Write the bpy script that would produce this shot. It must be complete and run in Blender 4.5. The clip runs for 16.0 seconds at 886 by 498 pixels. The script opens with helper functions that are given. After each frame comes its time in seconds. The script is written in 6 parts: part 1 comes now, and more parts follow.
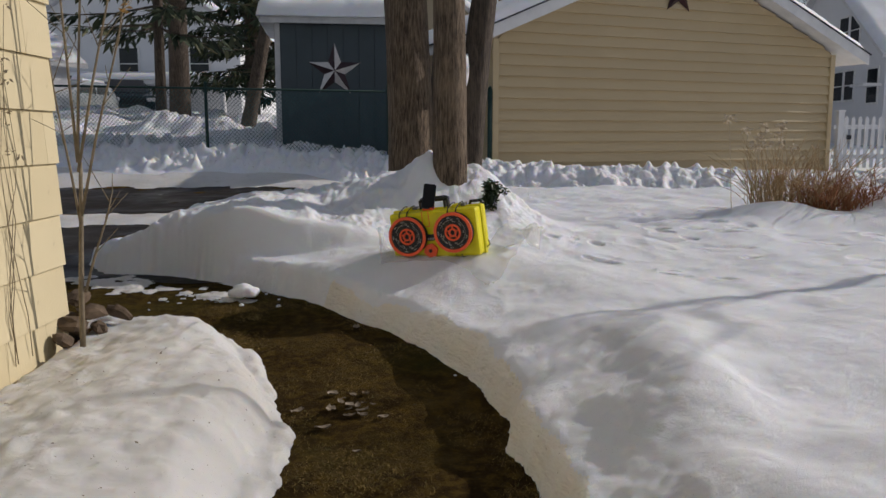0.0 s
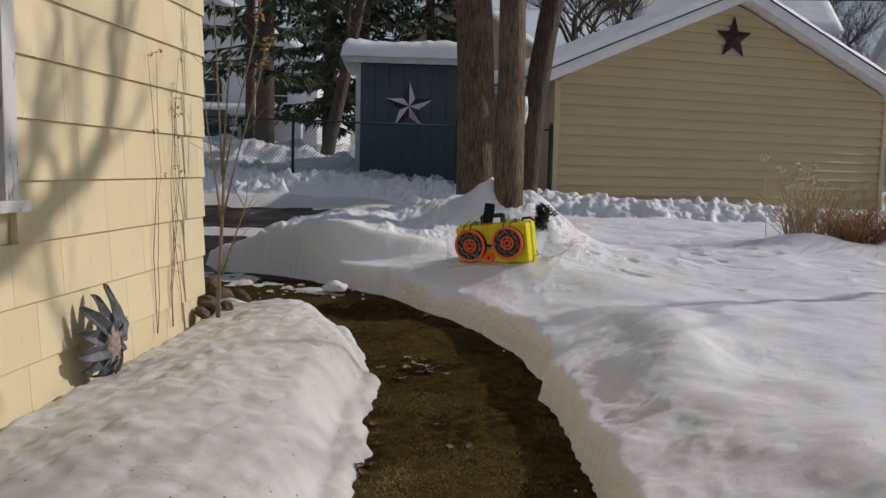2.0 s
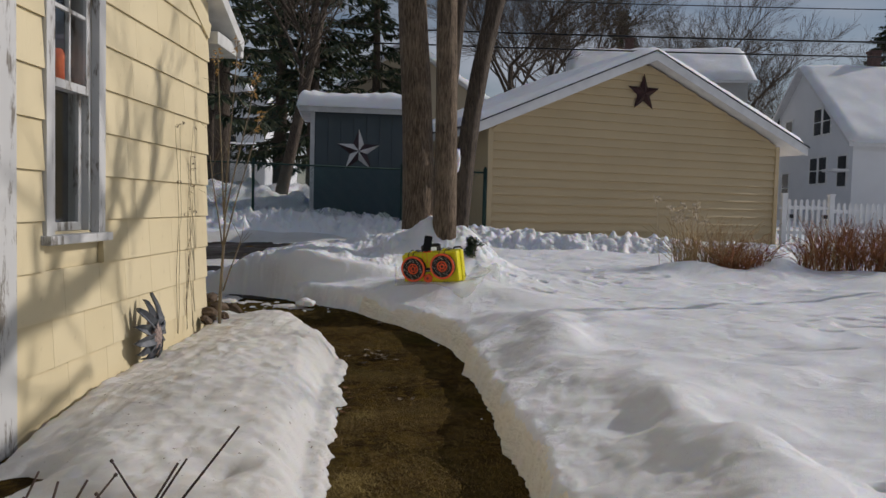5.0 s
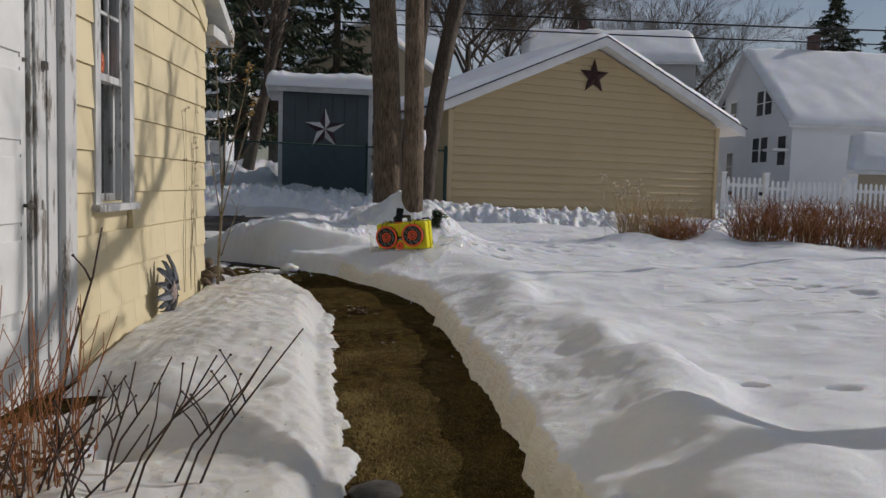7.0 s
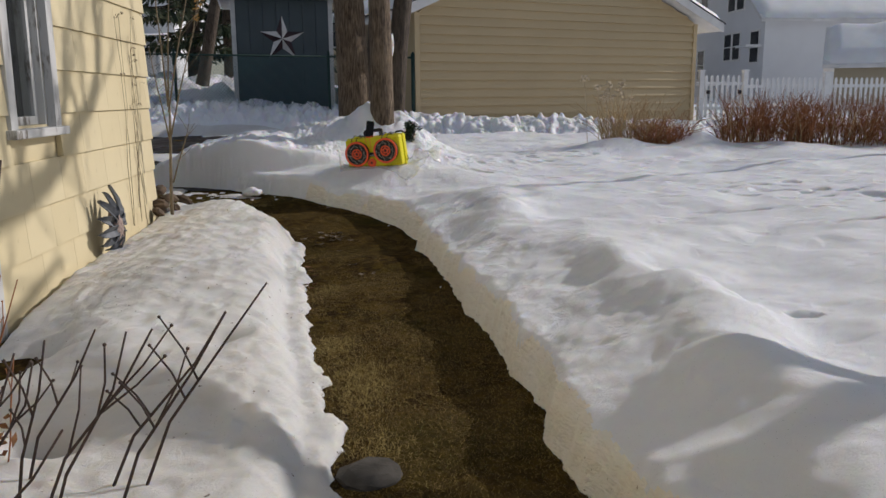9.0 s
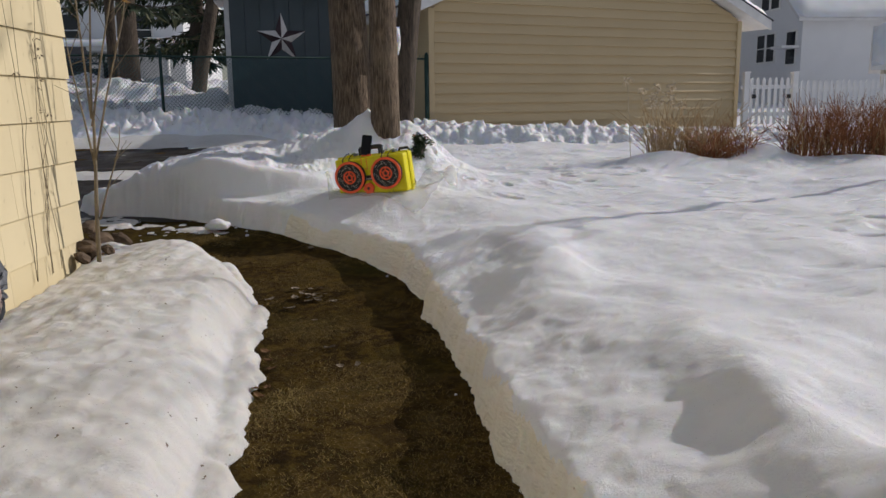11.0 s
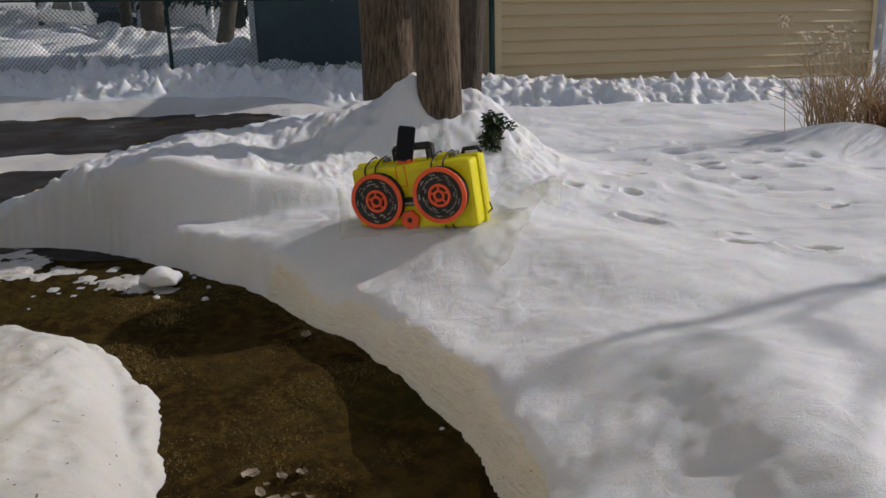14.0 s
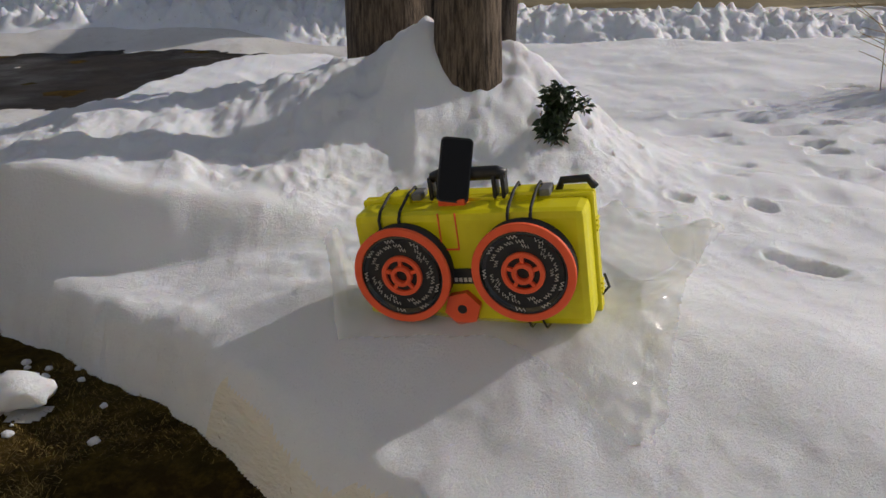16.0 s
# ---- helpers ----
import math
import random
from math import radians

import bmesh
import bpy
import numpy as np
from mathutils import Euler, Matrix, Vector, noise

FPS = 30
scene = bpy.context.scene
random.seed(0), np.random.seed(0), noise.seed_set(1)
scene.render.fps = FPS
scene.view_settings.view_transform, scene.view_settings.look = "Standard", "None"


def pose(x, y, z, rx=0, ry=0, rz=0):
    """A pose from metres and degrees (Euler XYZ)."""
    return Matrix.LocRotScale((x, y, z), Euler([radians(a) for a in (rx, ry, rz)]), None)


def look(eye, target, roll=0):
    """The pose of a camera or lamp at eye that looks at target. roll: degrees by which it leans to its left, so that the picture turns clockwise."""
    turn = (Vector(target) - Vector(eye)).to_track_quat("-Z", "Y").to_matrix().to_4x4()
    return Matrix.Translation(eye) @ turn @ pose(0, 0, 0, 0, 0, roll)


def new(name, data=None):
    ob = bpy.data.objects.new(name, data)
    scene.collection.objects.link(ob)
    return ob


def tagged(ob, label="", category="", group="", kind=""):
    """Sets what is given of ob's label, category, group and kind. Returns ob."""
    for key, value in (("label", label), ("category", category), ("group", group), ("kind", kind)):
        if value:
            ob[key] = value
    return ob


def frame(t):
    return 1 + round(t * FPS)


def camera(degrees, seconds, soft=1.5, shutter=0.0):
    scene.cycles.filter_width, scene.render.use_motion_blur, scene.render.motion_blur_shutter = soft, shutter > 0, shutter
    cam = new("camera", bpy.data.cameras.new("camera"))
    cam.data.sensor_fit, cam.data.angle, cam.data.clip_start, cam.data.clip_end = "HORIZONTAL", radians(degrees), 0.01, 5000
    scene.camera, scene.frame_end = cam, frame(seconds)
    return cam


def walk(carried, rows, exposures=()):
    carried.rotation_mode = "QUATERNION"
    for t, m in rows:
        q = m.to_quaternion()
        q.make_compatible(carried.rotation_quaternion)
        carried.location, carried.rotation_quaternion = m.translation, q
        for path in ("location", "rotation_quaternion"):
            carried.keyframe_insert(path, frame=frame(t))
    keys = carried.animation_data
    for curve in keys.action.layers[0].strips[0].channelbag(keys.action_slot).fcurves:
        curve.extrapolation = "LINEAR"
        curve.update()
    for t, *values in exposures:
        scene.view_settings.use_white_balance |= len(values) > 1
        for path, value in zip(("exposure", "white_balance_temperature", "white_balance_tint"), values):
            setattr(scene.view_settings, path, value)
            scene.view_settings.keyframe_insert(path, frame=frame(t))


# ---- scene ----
cam = camera(57.2, 16.0)
SIZE = 0.8                           # the plan below is drawn at 5:4 and brought to true size at the end
METRES, EYE, TILT, LEAN, TURN = 12.195 * SIZE, 1.5 * SIZE, 0.0, 0.0, 0.0
ROWS = [
    (0.0, 0.0, 0.0, 0.0, -0.01, -7.91, 0.04),
    (0.5, 0.002, -0.0201, -0.0019, 1.72, -7.14, -0.67),
    (1.0, 0.0013, -0.043, -0.002, 4.1, -6.4, -0.65),
    (1.5, -0.0038, -0.0741, -0.0033, 4.52, -5.96, -1.24),
    (2.0, 0.0053, -0.1011, -0.004, 4.65, -5.62, -1.4),
    (2.5, 0.0113, -0.1217, -0.0015, 4.9, -4.99, -1.63),
    (3.0, 0.0069, -0.1475, -0.0033, 3.15, -4.55, -1.34),
    (3.5, 0.0093, -0.1735, -0.0029, 1.64, -3.94, -0.69),
    (4.0, 0.0155, -0.2017, -0.0022, 2.02, -3.48, -0.11),
    (6.5, 0.0048, -0.3284, -0.0003, -2.17, -2.67, -3.26),
    (7.0, 0.0007, -0.3478, -0.0022, -2.4, -4.53, -1.64),
    (7.5, -0.0033, -0.3515, -0.0027, -3.12, -8.22, -0.71),
    (8.0, -0.0108, -0.3334, -0.0024, -4.77, -9.66, -0.4),
    (8.5, -0.0079, -0.3117, -0.0043, -5.09, -10.71, 0.25),
    (11.0, 0.009, -0.1206, -0.0032, -3.71, -10.37, 0.64),
    (11.5, 0.0163, -0.0786, -0.0, -1.34, -9.3, 1.04),
    (12.0, 0.0166, -0.0369, -0.0003, -1.24, -9.17, 1.2),
    (12.5, 0.0147, 0.0033, 0.001, -0.73, -9.51, 1.41),
    (13.0, 0.0132, 0.0466, 0.0029, -0.23, -10.57, 1.36),
    (13.5, 0.009, 0.0885, 0.0038, -0.37, -13.34, 1.65),
    (14.0, 0.009, 0.1291, 0.0043, 0.15, -14.07, 1.46),
    (14.5, 0.0038, 0.1677, 0.0074, 0.53, -14.96, 0.86),
    (15.0, -0.007, 0.2061, 0.0094, -1.56, -17.21, 2.04),
    (15.5, -0.0113, 0.2462, 0.0099, -2.06, -18.17, 1.37),
    (16.0, -0.0178, 0.2829, 0.0093, -2.67, -19.51, 0.78),
]
walk(cam, [(t, pose(0, 0, EYE, TILT, LEAN, TURN) @ pose(METRES * x, METRES * y, METRES * z, 90 + pitch, roll, yaw)) for t, x, y, z, yaw, pitch, roll in ROWS],
     exposures=[(0.0, -0.31, 6550, 14), (3.5, -0.42, 6500, 14), (6.5, -0.45, 6400, 13), (7.2, -0.47, 6400, 13), (8.5, -0.28, 6400, 13), (11.0, -0.22, 6500, 14), (13.5, -0.29, 6550, 14), (16.0, -0.25, 6650, 14)])

# ---- light ----
SUN_AZ, SUN_EL = 69.6, 29.0          # degrees clockwise from +y, and above the horizon
world = bpy.data.worlds.new("world")
scene.world = world
world.use_nodes = True
wn = world.node_tree
sky = wn.nodes.new("ShaderNodeTexSky")
sky.sky_type, sky.sun_disc = "NISHITA", False
sky.sun_elevation, sky.sun_rotation = radians(SUN_EL), radians(SUN_AZ)
sky.air_density, sky.dust_density = 1.0, 0.8
cloud_at = wn.nodes.new("ShaderNodeTexCoord")
cloud_map = wn.nodes.new("ShaderNodeMapping")
cloud_map.inputs["Scale"].default_value = (1.0, 1.0, 3.5)
cloud = wn.nodes.new("ShaderNodeTexNoise")
cloud.inputs["Scale"].default_value, cloud.inputs["Detail"].default_value = 2.6, 7.0
cloud_ramp = wn.nodes.new("ShaderNodeValToRGB")
cloud_ramp.color_ramp.elements[0].position, cloud_ramp.color_ramp.elements[1].position = 0.42, 0.68
cloud_mix = wn.nodes.new("ShaderNodeMix")
cloud_mix.data_type = "RGBA"
cloud_mix.inputs[7].default_value = (8.0, 8.5, 9.3, 1)
wn.links.new(cloud_at.outputs["Generated"], cloud_map.inputs["Vector"])
wn.links.new(cloud_map.outputs[0], cloud.inputs["Vector"])
wn.links.new(cloud.outputs["Fac"], cloud_ramp.inputs[0])
wn.links.new(cloud_ramp.outputs[0], cloud_mix.inputs[0])
wn.links.new(sky.outputs[0], cloud_mix.inputs[6])
wn.links.new(cloud_mix.outputs[2], wn.nodes["Background"].inputs[0])
wn.nodes["Background"].inputs[1].default_value = 0.065
sun_data = bpy.data.lights.new("sun", "SUN")
sun_data.energy, sun_data.angle, sun_data.color = 3.15, radians(0.53), (1.0, 0.95, 0.885)
sun = new("sun", sun_data)
sun_way = Vector((math.sin(radians(SUN_AZ)) * math.cos(radians(SUN_EL)), math.cos(radians(SUN_AZ)) * math.cos(radians(SUN_EL)), math.sin(radians(SUN_EL))))
sun.matrix_world = look(sun_way * 60, (0, 0, 0))


# ---- materials ----
class Nodes:
    """A small wrapper round a material's node tree."""
    def __init__(self, name, rough=0.7, metal=0.0, spec=0.4):
        self.m = bpy.data.materials.new(name)
        self.m.use_nodes = True
        self.t = self.m.node_tree
        self.b = self.t.nodes["Principled BSDF"]
        self.b.inputs["Roughness"].default_value = rough
        self.b.inputs["Metallic"].default_value = metal
        self.b.inputs["Specular IOR Level"].default_value = spec
        self.co = self.add("ShaderNodeTexCoord").outputs["Object"]
        self.bump_prev = None

    def add(self, kind, **inputs):
        n = self.t.nodes.new(kind)
        for k, v in inputs.items():
            n.inputs[k.replace("_", " ")].default_value = v
        return n

    def link(self, a, b):
        self.t.links.new(a, b)

    def stretch(self, scale):
        n = self.add("ShaderNodeMapping")
        n.inputs["Scale"].default_value = scale
        self.link(self.co, n.inputs["Vector"])
        return n.outputs[0]

    def noise(self, scale, detail=6.0, rough=0.55, at=None):
        n = self.add("ShaderNodeTexNoise", Scale=scale, Detail=detail, Roughness=rough)
        self.link(at or self.co, n.inputs["Vector"])
        return n.outputs["Fac"]

    def ramp(self, fac, *stops):
        n = self.t.nodes.new("ShaderNodeValToRGB")
        while len(n.color_ramp.elements) < len(stops):
            n.color_ramp.elements.new(0.5)
        for e, (p, c) in zip(n.color_ramp.elements, stops):
            e.position, e.color = p, (*c, 1) if len(c) == 3 else c
        self.link(fac, n.inputs[0])
        return n.outputs[0]

    def mix(self, fac, a, b, how="MIX"):
        n = self.t.nodes.new("ShaderNodeMix")
        n.data_type, n.blend_type = "RGBA", how
        for sock, v in ((n.inputs[0], fac), (n.inputs[6], a), (n.inputs[7], b)):
            if hasattr(v, "links"):
                self.link(v, sock)
            else:
                sock.default_value = (*v, 1) if isinstance(v, tuple) else v
        return n.outputs[2]

    def random(self):
        return self.add("ShaderNodeObjectInfo").outputs["Random"]

    def island(self):
        return self.add("ShaderNodeNewGeometry").outputs["Random Per Island"]

    def colour(self, c):
        if hasattr(c, "links"):
            self.link(c, self.b.inputs["Base Color"])
        else:
            self.b.inputs["Base Color"].default_value = (*c, 1)
        return self

    def roughness(self, c):
        self.link(c, self.b.inputs["Roughness"])
        return self

    def bump(self, height, strength=0.3, distance=0.01):
        n = self.add("ShaderNodeBump", Strength=strength, Distance=distance)
        self.link(height, n.inputs["Height"])
        if self.bump_prev:
            self.link(self.bump_prev, n.inputs["Normal"])
        self.bump_prev = n.outputs[0]
        self.link(n.outputs[0], self.b.inputs["Normal"])
        return self


def plain(name, dark, light, scale=8.0, rough=0.7, metal=0.0, bump=0.15, spec=0.4, depth=0.004):
    n = Nodes(name, rough, metal, spec)
    a = n.noise(scale)
    n.colour(n.ramp(a, (0.3, dark), (0.7, light)))
    return n.bump(n.noise(scale * 9), bump, depth).m


def snow_material(name, light=(0.86, 0.87, 0.90), dark=(0.78, 0.79, 0.81), dirt=0.0):
    n = Nodes(name, 0.55, 0.0, 0.35)
    base = n.mix(n.ramp(n.noise(1.3, 4), (0.35, (0, 0, 0)), (0.7, (1, 1, 1))), dark, light)
    if dirt:
        grime = n.ramp(n.noise(2.6, 8, 0.7), (0.52, (0, 0, 0)), (0.78, (dirt, dirt, dirt)))
        base = n.mix(grime, base, (0.42, 0.38, 0.33))
        specks = n.ramp(n.noise(34, 2, 0.4), (0.73, (0, 0, 0)), (0.76, (1, 1, 1)))
        base = n.mix(specks, base, (0.16, 0.12, 0.08))
    n.colour(base)
    n.b.inputs["Subsurface Weight"].default_value = 0.5
    n.b.inputs["Subsurface Radius"].default_value = (1.0, 0.72, 0.42)
    n.b.inputs["Subsurface Scale"].default_value = 0.06
    n.bump(n.noise(6, 8, 0.65), 0.28, 0.03)
    n.bump(n.noise(30, 6, 0.7), 0.45, 0.013)
    n.bump(n.noise(110, 5, 0.75), 0.8, 0.007)
    v = n.add("ShaderNodeTexVoronoi", Scale=260.0)
    n.link(n.co, v.inputs["Vector"])
    n.roughness(n.ramp(v.outputs["Color"], (0.05, (0.12, 0.12, 0.12)), (0.14, (0.6, 0.6, 0.6))))
    return n.m


SNOW = snow_material("snow")
SNOW_DIRTY = snow_material("trodden snow", (0.74, 0.73, 0.71), (0.58, 0.56, 0.53), dirt=0.8)
SNOW_ROOF = snow_material("roof snow")
SNOW_BED = snow_material("settled dusty snow", (0.745, 0.74, 0.725), (0.66, 0.645, 0.615), 0.05)
SNOW_PLOUGHED = snow_material("ploughed snow", dirt=0.22)


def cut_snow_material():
    """Old compacted snow of the cut edge, layered and soiled by the turf; its cream also paints in warm light bounced
    off the house.
    """
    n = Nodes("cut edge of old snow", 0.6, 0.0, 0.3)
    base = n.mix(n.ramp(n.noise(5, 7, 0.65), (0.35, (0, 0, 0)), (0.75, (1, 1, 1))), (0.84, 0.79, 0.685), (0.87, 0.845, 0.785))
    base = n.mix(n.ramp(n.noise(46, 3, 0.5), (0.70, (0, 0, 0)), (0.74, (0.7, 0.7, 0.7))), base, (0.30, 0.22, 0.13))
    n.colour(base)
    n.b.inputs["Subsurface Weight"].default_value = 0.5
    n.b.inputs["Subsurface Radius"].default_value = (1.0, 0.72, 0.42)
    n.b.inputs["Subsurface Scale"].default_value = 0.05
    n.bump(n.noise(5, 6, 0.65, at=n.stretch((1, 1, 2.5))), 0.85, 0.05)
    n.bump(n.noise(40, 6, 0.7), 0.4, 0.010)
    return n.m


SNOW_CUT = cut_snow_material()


def turf_material():
    n = Nodes("matted brown winter turf", 1.0, 0.0, 0.05)
    a = n.noise(3.0, 8, 0.65)
    c = n.ramp(a, (0.3, (0.026, 0.016, 0.006)), (0.5, (0.062, 0.038, 0.012)), (0.62, (0.100, 0.068, 0.022)), (0.80, (0.20, 0.14, 0.045)))
    c = n.mix(n.ramp(n.noise(13, 7, 0.7), (0.46, (0, 0, 0)), (0.60, (0.7, 0.7, 0.7))), c, (0.15, 0.096, 0.020))
    g = n.ramp(n.noise(1.1, 3), (0.5, (0, 0, 0)), (0.75, (0.6, 0.6, 0.6)))
    c = n.mix(g, c, (0.068, 0.066, 0.012))
    n.colour(n.mix(n.ramp(n.noise(60, 6, 0.8), (0.4, (0, 0, 0)), (0.8, (0.55, 0.55, 0.55))), c, (0.016, 0.009, 0.003)))
    n.bump(n.noise(18, 8, 0.75), 1.0, 0.05)
    return n.bump(n.noise(140, 4, 0.7), 0.6, 0.006).m


TURF = turf_material()


def asphalt_material():
    n = Nodes("wet asphalt", 0.6, 0.0, 0.2)
    c = n.ramp(n.noise(2.0, 6), (0.3, (0.016, 0.013, 0.011)), (0.7, (0.036, 0.030, 0.025)))
    n.colour(n.mix(n.ramp(n.noise(0.9, 7, 0.65), (0.64, (0, 0, 0)), (0.74, (0.5, 0.5, 0.5))), c, (0.20, 0.18, 0.16)))
    n.roughness(n.ramp(n.noise(1.5, 4), (0.35, (0.35, 0.35, 0.35)), (0.65, (0.85, 0.85, 0.85))))
    return n.bump(n.noise(130, 3), 0.4, 0.005).m


ASPHALT = asphalt_material()
BLACK_PLASTIC = plain("black plastic", (0.010, 0.010, 0.011), (0.022, 0.022, 0.024), 20, 0.42)
WHITE_PAINT = plain("white paint", (0.66, 0.66, 0.64), (0.82, 0.82, 0.80), 5, 0.55)


# ---- building blocks ----
def part(name, bm, material, parent=None, label="", smooth=False):
    me = bpy.data.meshes.new(name)
    bm.normal_update()
    bm.to_mesh(me)
    bm.free()
    me.materials.append(material)
    if smooth:
        for p in me.polygons:
            p.use_smooth = True
    ob = new(name, me)
    ob.parent = parent
    if label:
        ob["label"] = label
    return ob


def thing(name, label, category, at=None, group="", kind=""):
    ob = new(name)
    ob.empty_display_size = 0.1
    if at is not None:
        ob.matrix_basis = at
    return tagged(ob, label, category, group, kind)


def box(bm, lo, hi, bevel=0.0, m=None):
    r = bmesh.ops.create_cube(bm, size=1.0)["verts"]
    size = [b - a for a, b in zip(lo, hi)]
    mid = [(a + b) / 2 for a, b in zip(lo, hi)]
    bmesh.ops.transform(bm, verts=r, matrix=Matrix.Translation(mid) @ Matrix.Diagonal((*size, 1)))
    if bevel:
        es = list({e for v in r for e in v.link_edges})
        out = bmesh.ops.bevel(bm, geom=es, offset=bevel, segments=2, affect="EDGES", profile=0.6)
        r = list({v for f in out["faces"] for v in f.verts} | {v for v in r if v.is_valid})
    if m is not None:
        bmesh.ops.transform(bm, verts=r, matrix=m)
    return r


def boxed(lo, hi, bevel=0.0, m=None):
    bm = bmesh.new()
    box(bm, lo, hi, bevel, m)
    return bm


def tube(bm, pts, radii, sides=8, cap=True, rough=0.0, seed=0):
    """A tapered tube through points, with an uneven skin if rough is given."""
    rings = []
    pts = [Vector(p) for p in pts]
    side = None
    for i, p in enumerate(pts):
        d = (pts[min(i + 1, len(pts) - 1)] - pts[max(i - 1, 0)]).normalized()
        if side is None:
            side = d.orthogonal().normalized()
        side = (side - d * side.dot(d)).normalized()
        up = d.cross(side)
        ring = []
        for k in range(sides):
            a = 2 * math.pi * k / sides
            o = side * math.cos(a) + up * math.sin(a)
            r = radii[i]
            if rough:
                r *= 1 + rough * noise.noise((o.x * 1.6 + seed, o.y * 1.6, p.z * 0.7 + o.z)) + 0.35 * rough * noise.noise((o.x * 9 + seed, o.y * 9, p.z * 3))
            ring.append(bm.verts.new(p + o * r))
        rings.append(ring)
    for a, b in zip(rings, rings[1:]):
        for k in range(sides):
            f = bm.faces.new((a[k], a[(k + 1) % sides], b[(k + 1) % sides], b[k]))
            f.smooth = True
    if cap:
        bm.faces.new(rings[0][::-1])
        bm.faces.new(rings[-1])


def tubed(pts, radii, sides=8, **kw):
    bm = bmesh.new()
    tube(bm, pts, radii if isinstance(radii, (list, tuple)) else [radii] * len(pts), sides, **kw)
    return bm


def prism(bm, outline, y0, y1, m=None):
    """An outline in x and z, drawn out from y0 to y1."""
    a = [bm.verts.new((x, y0, z)) for x, z in outline]
    b = [bm.verts.new((x, y1, z)) for x, z in outline]
    n = len(a)
    bm.faces.new(a)
    bm.faces.new(b[::-1])
    for k in range(n):
        bm.faces.new((a[k], b[k], b[(k + 1) % n], a[(k + 1) % n]))
    if m is not None:
        bmesh.ops.transform(bm, verts=a + b, matrix=m)
    bmesh.ops.recalc_face_normals(bm, faces=bm.faces)


# ---- the lie of the land ----
def hashed(ix, iy, seed):
    h = (ix.astype(np.int64) * 374761393 + iy.astype(np.int64) * 668265263 + seed * 1442695041) & 0x7FFFFFFF
    h = ((h ^ (h >> 13)) * 1274126177) & 0x7FFFFFFF
    return ((h ^ (h >> 16)) & 0xFFFF) / 32767.5 - 1.0


def lattice(x, y, size, seed=0):
    """Smooth noise from -1 to 1 over the plan, in cells of that size."""
    x, y = x / size, y / size
    ix, iy = np.floor(x), np.floor(y)
    fx, fy = x - ix, y - iy
    fx, fy = fx * fx * fx * (fx * (fx * 6 - 15) + 10), fy * fy * fy * (fy * (fy * 6 - 15) + 10)
    a, b = hashed(ix, iy, seed), hashed(ix + 1, iy, seed)
    c, d = hashed(ix, iy + 1, seed), hashed(ix + 1, iy + 1, seed)
    return (a + (b - a) * fx) * (1 - fy) + (c + (d - c) * fx) * fy


def fractal(x, y, size, octaves=4, seed=0):
    return sum(lattice(x + 17.3 * k, y - 9.1 * k, size / 2 ** k, seed + k) / 2 ** k for k in range(octaves))


def step(a, b, v):
    s = np.clip((v - a) / (b - a), 0, 1)
    return s * s * (3 - 2 * s)


def bump_at(x, y, cx, cy, rx, ry, turn=0.0):
    c, s = math.cos(radians(turn)), math.sin(radians(turn))
    u, v = (x - cx) * c + (y - cy) * s, -(x - cx) * s + (y - cy) * c
    return np.exp(-(u / rx) ** 2 - (v / ry) ** 2)


def base_z(x, y):
    """The ground under the snow."""
    z = np.interp(y, [-8, 2.4, 3.5, 4.8, 5.7, 7.0, 10.0, 13.0, 14.2, 18.0, 60.0], [0.0, 0.12, 0.16, 0.27, 0.35, 0.40, 0.44, 0.48, 0.60, 0.76, 1.6])
    return z + drive_rise(x, y) - 0.028 * np.clip(x, -14, 10) * step(13.2, 15, y) + 0.012 * fractal(x, y, 0.5, 3, 5)


def drive_rise(x, y):
    """The driveway climbs towards the bank."""
    return np.interp(y, [6.6, 8.7, 10.3, 13.2, 14.1, 14.6, 16.5], [0.0, 0.075, 0.09, 0.17, 0.22, 0.20, 0.0]) * (1 - step(-2.6, -0.6, x))


def inside(x, y, line):
    """Signed distance to a closed line in plan, positive within."""
    best, odd = np.full(np.shape(x), 1e9), np.zeros(np.shape(x), bool)
    for (ax, ay), (bx, by) in zip(line, line[1:] + line[:1]):
        dx, dy = bx - ax, by - ay
        u = np.clip(((x - ax) * dx + (y - ay) * dy) / (dx * dx + dy * dy), 0, 1)
        best = np.minimum(best, (x - ax - u * dx) ** 2 + (y - ay - u * dy) ** 2)
        if ay != by:
            odd ^= ((ay > y) != (by > y)) & (x < dx * (y - ay) / dy + ax)
    return np.where(odd, 1, -1) * np.sqrt(best)


LAWN = [(0.85, -60), (0.74, -2.0), (0.67, -0.8), (0.60, 0.0), (0.56, 0.5), (0.49, 1.7), (0.34, 3.2), (0.28, 3.7), (0.12, 4.3), (-0.05, 4.6), (-0.30, 5.0),
        (-0.72, 5.4), (-1.10, 5.75), (-1.60, 6.15), (-2.10, 6.4), (-2.75, 6.55), (-3.05, 6.9), (-3.0, 7.5), (-2.6, 8.6), (-2.4, 9.8), (-2.2, 11.2),
        (-1.2, 12.4), (1.5, 13.6), (300, 13.6), (300, -60)]
BED = [(-3.2, -2.6), (-0.30, -2.6), (-0.24, -0.8), (-0.27, -0.14), (-0.37, 0.35), (-0.53, 1.46), (-0.66, 2.94), (-0.69, 3.5), (-0.85, 4.0), (-1.05, 4.46), (-1.31, 4.82), (-1.70, 5.09), (-2.3, 5.22), (-3.2, 5.05)]


